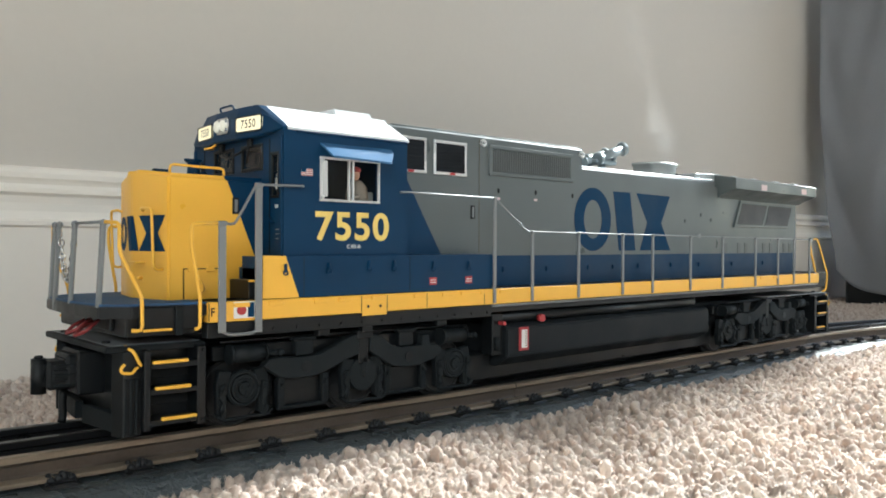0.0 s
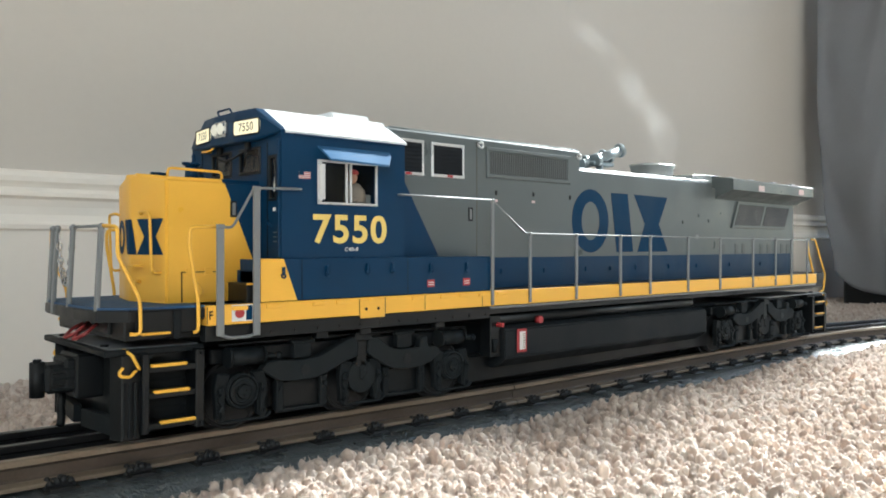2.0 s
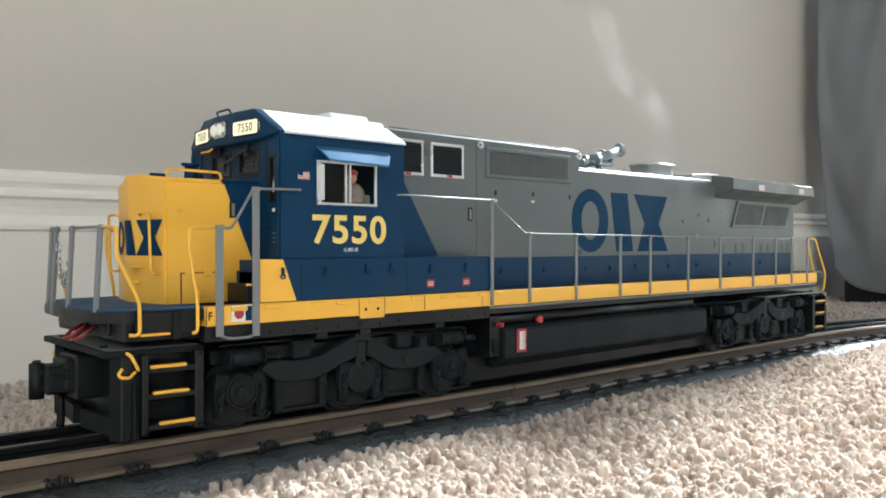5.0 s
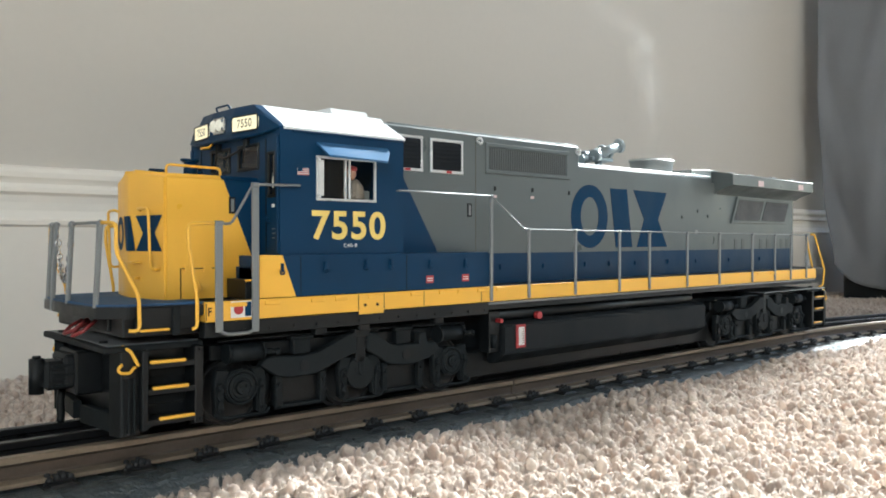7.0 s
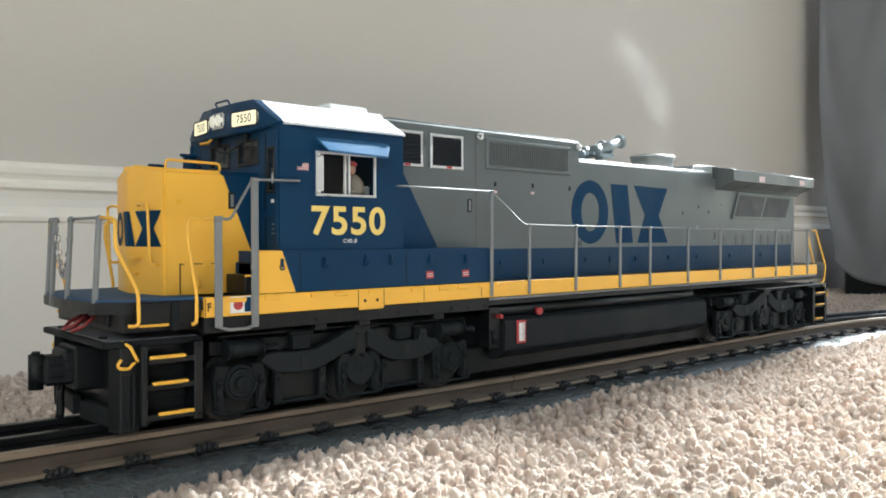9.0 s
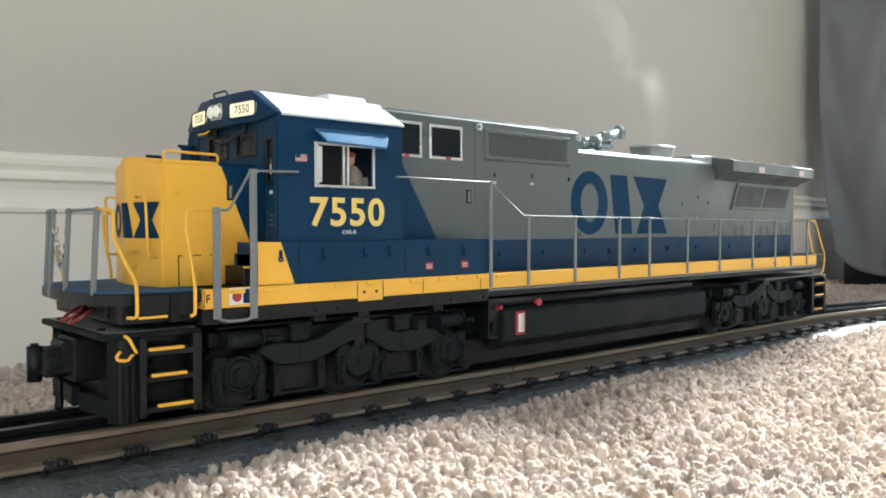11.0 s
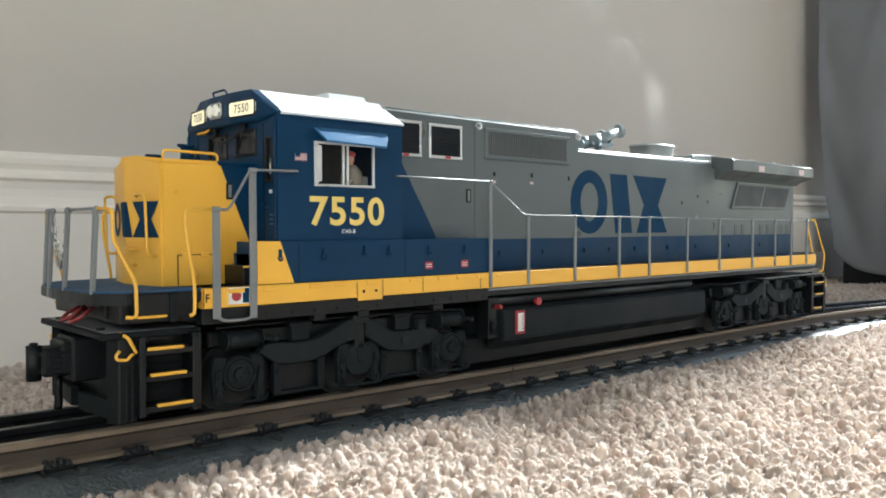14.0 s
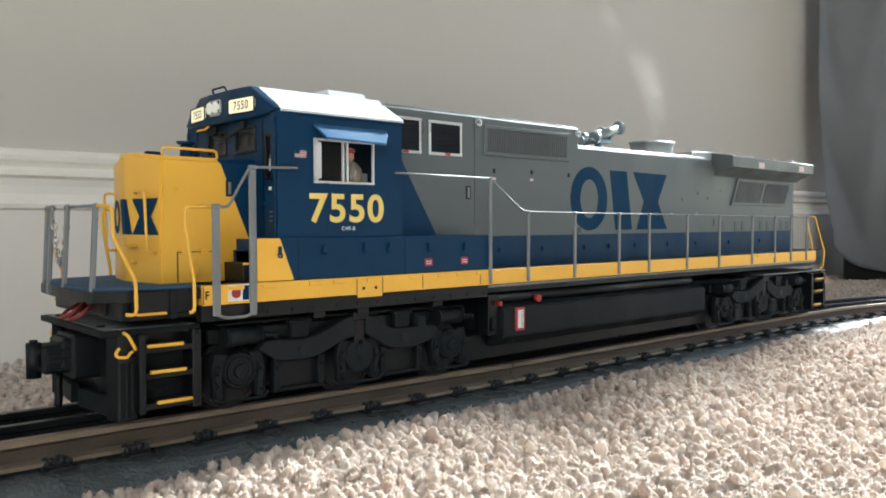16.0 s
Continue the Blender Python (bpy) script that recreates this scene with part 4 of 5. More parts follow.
def hood_details(s):
    louver(102.6, 119.2, 80.4, 93.4, s)
    louver(122.8, 139.4, 80.4, 93.2, s)
    fr = B()
    y0, y1 = s * 20.8, s * 21.7
    x0, x1, z0, z1 = 151.4, 203.2, 81.6, 93.8
    box(fr, x0, x1, y0, y1, z1 - 1.7, z1, 0.3)
    box(fr, x0, x1, y0, y1, z0, z0 + 1.7, 0.3)
    box(fr, x0 + 0.05, x0 + 2.2, y0, y1 - s * 0.12, z0 + 0.05, z1 - 0.05, 0.3)
    box(fr, x1 - 2.2, x1 - 0.05, y0, y1 - s * 0.12, z0 + 0.05, z1 - 0.05, 0.3)
    gr = part("side_grille", fr, GREY, hood_high, "grey framed vertical grille")
    part("backing", box(B(), x0 + 2, x1 - 2, s * 20.9, s * 21.08, z0 + 1.5, z1 - 1.5, 0), RADIATOR, gr)
    n = 36
    for i in range(n):
        x = x0 + 3.0 + (x1 - x0 - 6.0) * i / (n - 1)
        part("slat", box(B(), x - 0.38, x + 0.38, s * 21.0, s * 21.4, z0 + 1.6, z1 - 1.6, 0.15), GRILLE, gr)
    for x, z in ((147.9, 94.0), (208.6, 94.0)):
        part("lifting_eye", tube(B(), [(x - 1.0, s * 20.9, z), (x - 1.0, s * 22.0, z - 0.6), (x, s * 22.2, z - 1.3), (x + 1.0, s * 22.0, z - 0.6), (x + 1.0, s * 22.0, z + 0.6), (x, s * 22, z + 1.2), (x - 0.9, s * 20.9, z + 0.6)], 0.42, 8, 0.6), SILVER, hood_high)
    part("roof_seam", box(B(), 146.3, 146.42, s * 20.9, s * 21.1, 51, 96, 0), LINE, hood_high)
    part("plate", box(B(), 141.8, 144.2, s * 20.9, s * 21.2, 64.4, 69.6, 0.1), BLACK, hood_high, "small black framed plate")
    part("plate_face", box(B(), 142.5, 143.5, s * 21.15, s * 21.3, 65.0, 69.0, 0), RAILGREY, hood_high)
    for x, z in ((157, 75.9), (179.1, 76.2)):
        part("latch", box(B(), x - 0.5, x + 0.5, s * 20.9, s * 21.5, z - 0.9, z + 0.9, 0.2), BLACK, hood_high)
        part("data_sticker", box(B(), x - 1.0, x + 1.0, s * 20.9, s * 21.12, z - 3.6, z - 2.6, 0), PINK, hood_high)
    part("latch", box(B(), 202.4, 203.4, s * 20.9, s * 21.5, 75.0, 76.8, 0.2), BLACK, hood_high)
    for x, z in ((293, 67.0), (308, 70.5), (318, 68)):
        part("latch", box(B(), x - 0.5, x + 0.5, s * 20.9, s * 21.5, z - 0.8, z + 0.8, 0.2), GRILLE, hood_low)
    part("data_sticker", box(B(), 305.6, 308.2, s * 20.9, s * 21.12, 58.4, 60.6, 0), RAILGREY, hood_low)
    for x in (160, 186, 214, 232, 252, 280, 306, 340, 375):
        part("band_latch", box(B(), x - 0.5, x + 0.5, s * 20.9, s * 21.7, 43.6, 45.6, 0.2), BLUE, loco)
    for x in (332, 346.2, 354.0, 375.0, 383.5, 393.0, 400.5, 408.0):
        part("vent", box(B(), x, x + 3.4, s * 20.9, s * 21.2, 50.4, 56.0, 0.2), GRILLE, hood_rear)
    rad = B()
    A, Bq, C, D = (348.4, 79.5), (412.2, 78.7), (405.4, 64.8), (341.3, 64.7)
    prism(rad, [A, Bq, C, D], "y", s * 20.8, s * 22.0, 0.2, 1)
    rd = part("radiator_panel", rad, GREY, hood_rear, "grey framed radiator intake")

    def mid(p, q, k):
        return (p[0] + (q[0] - p[0]) * k, p[1] + (q[1] - p[1]) * k)
    for k0, k1 in ((0.03, 0.485), (0.525, 0.97)):
        t0, t1, b0, b1 = mid(A, Bq, k0), mid(A, Bq, k1), mid(D, C, k0), mid(D, C, k1)
        part("screen", prism(B(), [mid(t0, b0, 0.1), mid(t1, b1, 0.1), mid(t1, b1, 0.9), mid(t0, b0, 0.9)], "y", s * 21.8, s * 22.15), RADIATOR, rd, "dark radiator screen")
    for x in (356, 405):
        part("sticker", box(B(), x - 3.2, x + 3.2, s * 31.4, s * 31.62, 84.9, 88.0, 0), PINK, hood_rear, "faded pink sticker")


both(hood_details)
wing = prism(B(), [(-21.1, 80.0), (-23.4, 81.6), (-31.5, 84.6), (-31.5, 89.9), (-30.6, 90.6), (-18, 92.4), (18, 92.4), (30.6, 90.6), (31.5, 89.9), (31.5, 84.6), (23.4, 81.6), (21.1, 80.0)], "x", 325, 421.5)
for v in wing.verts:
    v.co.z -= (v.co.x - 330) * 0.006
part("radiator_wing", wing, GREY, loco, "grey overhanging radiator roof")
part("wing_deck", prism(B(), [(304, 88.6), (306, 92.2), (322, 93.0), (332, 93.0), (334, 92.0), (334, 88.6)], "y", -19, 19, 0.3, 1), PALEGREY, loco, "pale raised roof panel")
for x in (330, 352, 378, 402):
    part("lifting_lug", box(B(), x, x + 5, -27, -25, 90.2, 91.7, 0.3), ROOFGREY, loco)


def exhaust_stack():
    bm = B()
    n = 28
    rings = []
    for z, k in ((88.5, 0.92), (92.0, 0.94), (96.4, 1.0), (96.6, 1.04), (97.8, 1.04), (97.8, 0.95), (90.0, 0.88)):
        rings.append([bm.verts.new((297.5 + k * 12.6 * math.copysign(abs(math.cos(a)) ** 0.6, math.cos(a)), k * 8.5 * math.copysign(abs(math.sin(a)) ** 0.6, math.sin(a)), z)) for a in (i * math.tau / n for i in range(n))])
    for a, b in zip(rings, rings[1:]):
        for i in range(n):
            bm.faces.new((a[i], a[(i + 1) % n], b[(i + 1) % n], b[i])).smooth = True
    bmesh.ops.recalc_face_normals(bm, faces=bm.faces[:])
    part("exhaust_pipe", bm, STACK, loco, "pale metal exhaust outlet on the roof")


exhaust_stack()


def horn_set():
    base = part("air_horn", box(rod(B(), (241, -8, 88.5), (241, -8, 94), 1.8, 12), 233, 249, -11, -5, 93.0, 95.0, 0.5), HORN, loco, "grey three-chime air horn")
    for (p, q, r0, r1) in (((236, -10.5, 95.5), (252.5, -10.5, 100.8), 1.9, 3.6), ((250, -6, 97.5), (230, -6, 93.4), 1.9, 3.4), ((238, -2, 96), (250, -2, 99.0), 1.8, 3.2)):
        b = rod(B(), p, q, r0, 16, r1 * 0.72)
        d = (Vector(q) - Vector(p)).normalized()
        e = Vector(q)
        b = rod(b, e, e + d * 1.6, r1 * 0.75, 16, r1)
        b = rod(b, Vector(p) - d * 2.0, Vector(p) + d * 0.5, r1 * 0.8, 14)
        part("bell", b, HORN, base, "flared horn bell")


horn_set()


# handrails
def post(x, s, z0, z1, w, y=32.9, name="stanchion"):
    b = box(B(), x - w / 2, x + w / 2, s * (y - 0.55), s * (y + 0.35), z0, z1, 0.2)
    box(b, x - w * 0.55, x + w * 0.55, s * (y - 0.8), s * (y + 0.7), z1 - 0.9, z1 + 0.6, 0.3)
    part(name, b, RAILGREY, loco)


def rails(s):
    for x in (164.2, 192.9, 223.6, 246.7, 278.9, 309.4, 343.9, 370.0, 389.6, 410.0):
        post(x, s, 32.6, 59.5 - (x - 164) * 0.005, 1.35)
    post(143.2, s, 32.6, 71.9, 1.4)
    post(33.3, s, 29.2, 60.4, 2.3)
    post(44.8, s, 28.6, 71.8, 2.2)
    part("post_foot", tube(B(), [(33.3, s * 32.6, 29.6), (36, s * 32.6, 28.4), (43, s * 32.6, 28.4), (44.8, s * 32.6, 29.6)], 0.5, 8, 1.2), RAILGREY, loco)
    part("handrail", tube(B(), [(143.2, s * 32.9, 71.9), (161.0, s * 32.9, 59.9), (164.2, s * 32.9, 59.6), (300, s * 32.9, 58.9), (410, s * 32.9, 58.2), (428, s * 27, 58.2)], 0.27, 8, 0.8), WIRE, loco, "thin steel handrail along the hood")
    part("handrail", tube(B(), [(99.0, s * 31.2, 72.2), (99.5, s * 32.9, 72.2), (143.2, s * 32.9, 72.0)], 0.32, 8, 0.8), WIRE, loco, "thin steel handrail behind the cab")
    part("handrail", tube(B(), [(33.3, s * 32.9, 60.3), (37, s * 32.9, 60.0), (44.0, s * 32.9, 71.8), (60.0, s * 32.9, 72.2), (60.7, s * 31.2, 72.2)], 0.42, 8, 1.2), WIRE, loco, "bent steel handrail before the cab")
    part("corner_grab", tube(B(), [(4.4, s * 21.8, 60.3), (6.0, s * 28.8, 60.0), (5.9, s * 29.0, 52.3), (11.2, s * 30.8, 40.2), (11.3, s * 31.0, 31.0), (8.6, s * 30.4, 31.3)], 0.52, 8, 1.5), YELLOW, loco, "yellow bent corner grab iron")
    part("corner_grab", tube(B(), [(33.0, s * 32.4, 60.3), (24.4, s * 32.4, 60.1), (24.4, s * 32.4, 54.5), (26.9, s * 32.4, 39.5), (26.9, s * 32.4, 30.9), (25.6, s * 31.8, 30.7)], 0.52, 8, 1.5), YELLOW, loco, "yellow bent corner grab iron")
    part("rear_grab", tube(B(), [(419, s * 31.5, 58.6), (424, s * 31.5, 58.6), (439, s * 31.2, 37.0), (437, s * 31, 27.0), (433, s * 30.6, 26.6)], 0.5, 8, 1.5), YELLOW, loco, "yellow rear corner grab iron")
    part("rear_grab", tube(B(), [(413, s * 31.5, 58.4), (415.4, s * 31.5, 50), (425, s * 31.2, 33.0)], 0.6, 8, 1.5), YELLOW, loco, "yellow rear corner grab iron")
    post(432, s, 33, 59, 1.6, 24)
    for x, y, w in ((3.0, 21.6 if s < 0 else 20.8, 2.2), (1.9, -1.6 if s < 0 else 12.8, 2.0)):
        y = y if y > 2 else -y
        b = box(B(), x - 0.6, x + 0.5, s * y - w / 2, s * y + w / 2, 36, 59.6, 0.25)
        ball(b, (x, s * y, 60.0), 1.05)
        box(b, x - 0.6, x + 1.6, s * y - w / 2, s * y + w / 2, 34.6, 36.4, 0.25)
        for v in b.verts:
            v.co.x += max(0, v.co.z - 36) / 24 * 1.3
        part("front_post", b, RAILGREY, loco, "grey flat front stanchion")
    part("front_rail", tube(B(), [(4.3, s * 21.6, 60.3), (3.2, -1.6 if s < 0 else 12.8, 60.2)], 0.42), RAILGREY, loco)
    part("sill_badge", box(B(), 30.0, 34, s * 32.4, s * 32.62, 32.8, 37.2, 0), YELLOW, loco)


both(rails)
text_part("front_letter", "F", (30.0, 31.2, 34.0, 36.4), -32.64, BLACK, loco, bold=0.03, label="small black letter on the sill")
badge = part("badge", box(B(), 37.0, 43.6, -32.75, -32.4, 33.0, 37.8, 0.05), WHITE, loco, "white badge with a red disc")
part("badge_disc", rod(B(), (39.4, -32.7, 35.4), (39.4, -32.85, 35.4), 1.5, 24), RED, badge)
part("badge_block", box(B(), 41.4, 43.4, -32.85, -32.7, 33.3, 37.5, 0), LOGO, badge)


def chain():
    bm = B()
    a, c = Vector((3.2, -0.8, 57.0)), Vector((3.2, 11.6, 57.4))
    n = 23
    for i in range(n):
        k = i / (n - 1)
        p = a.lerp(c, k) - Vector((0, 0, 13.6 * (1 - (2 * k - 1) ** 2) ** 0.9))
        k2 = min(1, k + 0.04)
        q = a.lerp(c, k2) - Vector((0, 0, 13.6 * (1 - (2 * k2 - 1) ** 2) ** 0.9))
        d = (q - p).normalized() if (q - p).length > 1e-6 else Vector((0, 0, 1))
        side = Vector((1, 0, 0)) if i % 2 else d.cross(Vector((1, 0, 0))).normalized()
        pts = [p + d * 1.25 * math.cos(t) + side * 0.75 * math.sin(t) for t in (j * math.tau / 10 for j in range(11))]
        tube(bm, pts, 0.24, 5, 0.2)
    part("safety_chain", bm, CHROME, loco, "hanging steel link chain between the front posts")


chain()
for y in (-13, -6):
    part("air_hose", tube(B(), [(6, y, 33), (2.0, y - 2, 30.4), (0.2, y + 3, 28.6), (3.5, y + 7, 30.6), (7, y + 8, 32)], 0.55, 8, 1.5), HOSE, loco, "dark red air hose")


# fuel tank and gear between the trucks
tank = part("fuel_tank", prism(B(), [(-30, 11.2), (-30, 22.2), (-27, 23.6), (27, 23.6), (30, 22.2), (30, 11.2), (24, 7), (-24, 7)], "x", 152.8, 301, 0.5, 2), TANK, loco, "dark grey fuel tank")
# Black block added to keep the bright floor from showing under the tank.
part("belly_filler", box(B(), 141, 318, -21, 21, 1.8, 12, 0.5), BLACK, loco, "added black filler that keeps the underside dark")
part("tank_saddle", box(B(), 156, 298, -24, 24, 22, 30, 0.4), BLACK, loco)


def tank_details(s):
    part("air_reservoir", rod(B(), (150, s * 25.5, 26.2), (292, s * 25.5, 26.2), 2.3, 16), BLACK, loco, "long black air reservoir")
    g = part("gauge_frame", box(B(), 159.6, 165.0, s * 29.8, s * 30.5, 13.0, 22.2, 0.2), RED, tank, "red framed sight gauge")
    part("gauge_face", box(B(), 160.7, 163.9, s * 30.3, s * 30.65, 14.1, 21.2, 0), WHITE, g, "white gauge strip with dark ticks")
    for i in range(7):
        part("tick", box(B(), 162.6, 163.6, s * 30.6, s * 30.72, 14.8 + i * 0.9, 15.1 + i * 0.9, 0), LINE, g)
    part("filler_cap", rod(B(), (172.5, s * 29, 25.2), (172.5, s * 31.2, 25.2), 1.5, 16), RED, tank, "red filler cap")
    part("drain_cock", box(B(), 150.0, 151.6, s * 28, s * 31, 23.6, 25.2, 0.2), RED, tank)
    part("filter", rod(B(), (148.4, s * 29, 14), (148.4, s * 29, 19), 1.2, 12), TRUCK, tank)
    part("hanger", box(B(), 147, 152.8, s * 22, s * 28, 12, 28, 0.3), BLACK, loco)


both(tank_details)


# trucks
def wheel_mesh():
    b = rod(B(), (0, -2.2, 0), (0, 2.2, 0), 10.4, 36)
    b = rod(b, (0, 1.6, 0), (0, 3.0, 0), 11.6, 36)
    tube(b, [(9.6 * math.cos(j * math.tau / 36), -2.3, 9.6 * math.sin(j * math.tau / 36)) for j in range(37)], 0.45, 6, 0.2)
    b = rod(b, (0, -2.6, 0), (0, -2.2, 0), 7.6, 28, 6.8)
    return rod(b, (0, -4.6, 0), (0, -2.2, 0), 2.6, 16)


# side beam outlines (x, z) about the truck's middle: two arms that rise to a central strut
ARM_FRONT = [(-37.7, 18.2), (-35.6, 20.4), (-31.5, 20.7), (-23.5, 20.0), (-17.3, 20.6), (-12.3, 22.6), (-6.4, 25.2), (-2.2, 26.2), (-2.2, 19.4),
             (-8.6, 17.5), (-12.4, 15.8), (-17.9, 14.0), (-26.2, 13.7), (-31.6, 14.3)]
ARM_REAR = [(2.2, 26.0), (6.8, 24.8), (11.6, 21.4), (15.6, 20.3), (25.0, 20.3), (25.4, 24.0), (28.0, 24.0), (29.0, 20.4), (32.2, 20.3), (34.9, 18.4),
            (30.3, 14.8), (23.2, 13.3), (18.1, 13.3), (11.6, 14.3), (5.8, 17.7), (2.2, 19.8)]


def truck(x, dz, tilt):
    root = part("truck", box(box(B(), -52, 50, -13.5, 13.5, 3.6, 26.5, 0.5), -12, 12, -22, 22, 20, 27.5, 0.5), BLACK, loco, "black six-wheel truck")
    root.matrix_basis = pose(x / 1000, 0, dz / 1000, 0, tilt, 0)
    for s in SIDES:
        y0, y1 = s * 24.6, s * 28.0
        for arm in (ARM_FRONT, ARM_REAR):
            part("side_beam", prism(B(), arm, "y", y0, y1, 0.3, 1), BEAM, root, "curved dark grey side beam")
        part("centre_strut", box(box(B(), -2.0, 2.0, s * 24.0, s * 27.4, 16.0, 26.6, 0.3), -3.2, 3.2, s * 24, s * 28.3, 24.4, 27.2, 0.3), BLACK, root, "black strut between the beam arms")
        part("top_rail", box(B(), -52, 52, s * 19, s * 23.4, 20.5, 25.0, 0.4), BLACK, root)
        part("brake_pipe", tube(B(), [(-50, s * 24.2, 26.2), (-24, s * 25.0, 26.6), (20, s * 25.0, 26.4), (50, s * 24.2, 25.6)], 0.5, 8, 2), BLACK, root)
        for c, z in ((-22.3, 16.9), (19.1, 16.8)):
            # Flat black disc on the beam stands in for the shade inside a hole.
            part("beam_hole_disc", rod(B(), (c, s * 28.0, z), (c, s * 28.16, z), 1.75, 20), BLACK, root)
            part("spring_pot", box(box(B(), c - 3.2, c + 3.2, s * 23.6, s * 26.6, 20.4, 26.4, 0.4), c - 4.2, c + 4.2, s * 23.6, s * 27.0, 25.2, 26.4, 0.3), TRUCK, root, "spring pot on the beam")
            part("spring_seat", box(B(), c - 8.6, c + 8.6, s * 21.6, s * 24.0, 4.4, 13.4, 0.4), BLACK, root)
            for k in (-8.0, 8.0):
                part("hanger_leg", box(B(), c + k - 1.2, c + k + 1.2, s * 24.2, s * 26.4, 4.6, 14.4, 0.3), TRUCK, root)
                part("hanger_bolt", rod(B(), (c + k, s * 26.4, 11.6), (c + k, s * 27.2, 11.6), 0.75, 8), TRUCK, root)
            part("hanger_bar", box(B(), c - 9.2, c + 9.2, s * 24.6, s * 26.0, 4.0, 5.2, 0.25), TRUCK, root)
        for c, d in ((-42, 1), (41, 1)):
            cyl = rod(B(), (c - 5.5, s * 26.2, 22.6), (c + 5.0, s * 26.2, 22.6), 2.7, 20)
            rod(cyl, (c - 6.4, s * 26.2, 22.6), (c - 5.5, s * 26.2, 22.6), 3.1, 20)
            rod(cyl, (c + 5.0, s * 26.2, 22.6), (c + 6.0, s * 26.2, 22.6), 3.1, 20, 2.4)
            rod(cyl, (c + 6.0, s * 26.2, 22.4), (c + 10.5, s * 26.6, 22.0), 0.9, 10)
            ball(cyl, (c + 10.8, s * 26.6, 22.0), 1.3)
            part("brake_cylinder", cyl, TRUCK, root, "brake cylinder with its push rod")
        for ax in (-43.6, 0.2, 41.2):
            mid = abs(ax) < 5
            jb = B()
            for k in (-1, 1):
                prism(jb, [(ax + k * 3.4, 17.6), (ax + k * 7.6, 18.2), (ax + k * 8.6, 14.0), (ax + k * 8.0, 4.6), (ax + k * 5.4, 4.4), (ax + k * 5.2, 11.0), (ax + k * 4.4, 15.0)], "y", s * 24.0, s * 26.6, 0.3, 1)
            ped = part("pedestal", jb, TRUCK, root, "wheel pedestal with splayed legs")
            cap = rod(B(), (ax, s * 24.4, 12.4), (ax, s * 27.0, 12.4), 5.4, 28)
            if not mid:
                rod(cap, (ax, s * 27.0, 12.4), (ax, s * 27.5, 12.4), 4.3, 28, 4.0)
                for r0 in (4.9, 3.1):
                    tube(cap, [(ax + r0 * math.cos(j * math.tau / 20), s * 27.4, 12.4 + r0 * math.sin(j * math.tau / 20)) for j in range(21)], 0.38, 6, 0.2)
                rod(cap, (ax, s * 27.4, 12.4), (ax, s * 28.4, 12.4), 2.2, 20, 1.9)
                for j in range(3):
                    a = j * math.tau / 3 + 0.5
                    rod(cap, (ax + 1.1 * math.cos(a), s * 28.3, 12.4 + 1.1 * math.sin(a)), (ax + 1.1 * math.cos(a), s * 28.8, 12.4 + 1.1 * math.sin(a)), 0.4, 6)
            else:
                rod(cap, (ax + 0.6, s * 27.0, 12.0), (ax + 0.6, s * 27.6, 12.0), 0.9, 10)
                box(cap, ax - 1.0, ax + 1.4, s * 26.6, s * 27.4, 11.6, 18.0, 0.3)
            part("bearing_cap", cap, BEAM, ped, "round bearing cap")
            for k in (-1, 1):
                part("guide_block", prism(B(), [(ax + k * 5.6, 4.2), (ax + k * 7.6, 4.2), (ax + k * 7.8, 7.0), (ax + k * 7.0, 8.6), (ax + k * 8.0, 10.0), (ax + k * 7.8, 13.6), (ax + k * 6.2, 14.4), (ax + k * 5.8, 10.0)], "y", s * 26.4, s * 27.6, 0.25, 1), BEAM, ped)
                for z in (12.2, 6.0):
                    part("guide_bolt", rod(rod(B(), (ax + k * 6.9, s * 27.4, z), (ax + k * 6.9, s * 28.0, z), 1.0, 10), (ax + k * 6.9, s * 28.0, z), (ax + k * 6.9, s * 28.5, z), 0.6, 8), TRUCK, ped)
            part("tie_bar", tube(B(), [(ax - 8.4, s * 26.6, 5.2), (ax - 7.0, s * 27.0, 3.8), (ax + 8.4, s * 27.0, 3.8), (ax + 9.4, s * 26.8, 5.4)], 0.55, 8, 1.0), TRUCK, ped)
            part("brake_shoe", prism(B(), [(ax + 9.6, 6), (ax + 11.6, 5), (ax + 12.2, 14), (ax + 10.4, 16)], "y", s * 19.4, s * 22.5, 0.3, 1), BLACK, ped)
    for ax in (-43.6, 0.2, 41.2):
        for s in SIDES:
            b = wheel_mesh()
            if s > 0:
                bmesh.ops.rotate(b, cent=(0, 0, 0), matrix=Matrix.Rotation(math.pi, 3, "Z"), verts=b.verts[:])
            w = part("wheel", b, STEEL, root, "dark steel flanged wheel", at=(ax / 1000, s * 0.0174, 0.0104))
        part("axle", rod(B(), (ax, -17, 10.4), (ax, 17, 10.4), 2.4, 12), STEEL, root)
    return root


front_truck = truck(86.7, -1.2, 0.45)
rear_truck = truck(369.0, -2.55, 0.05)


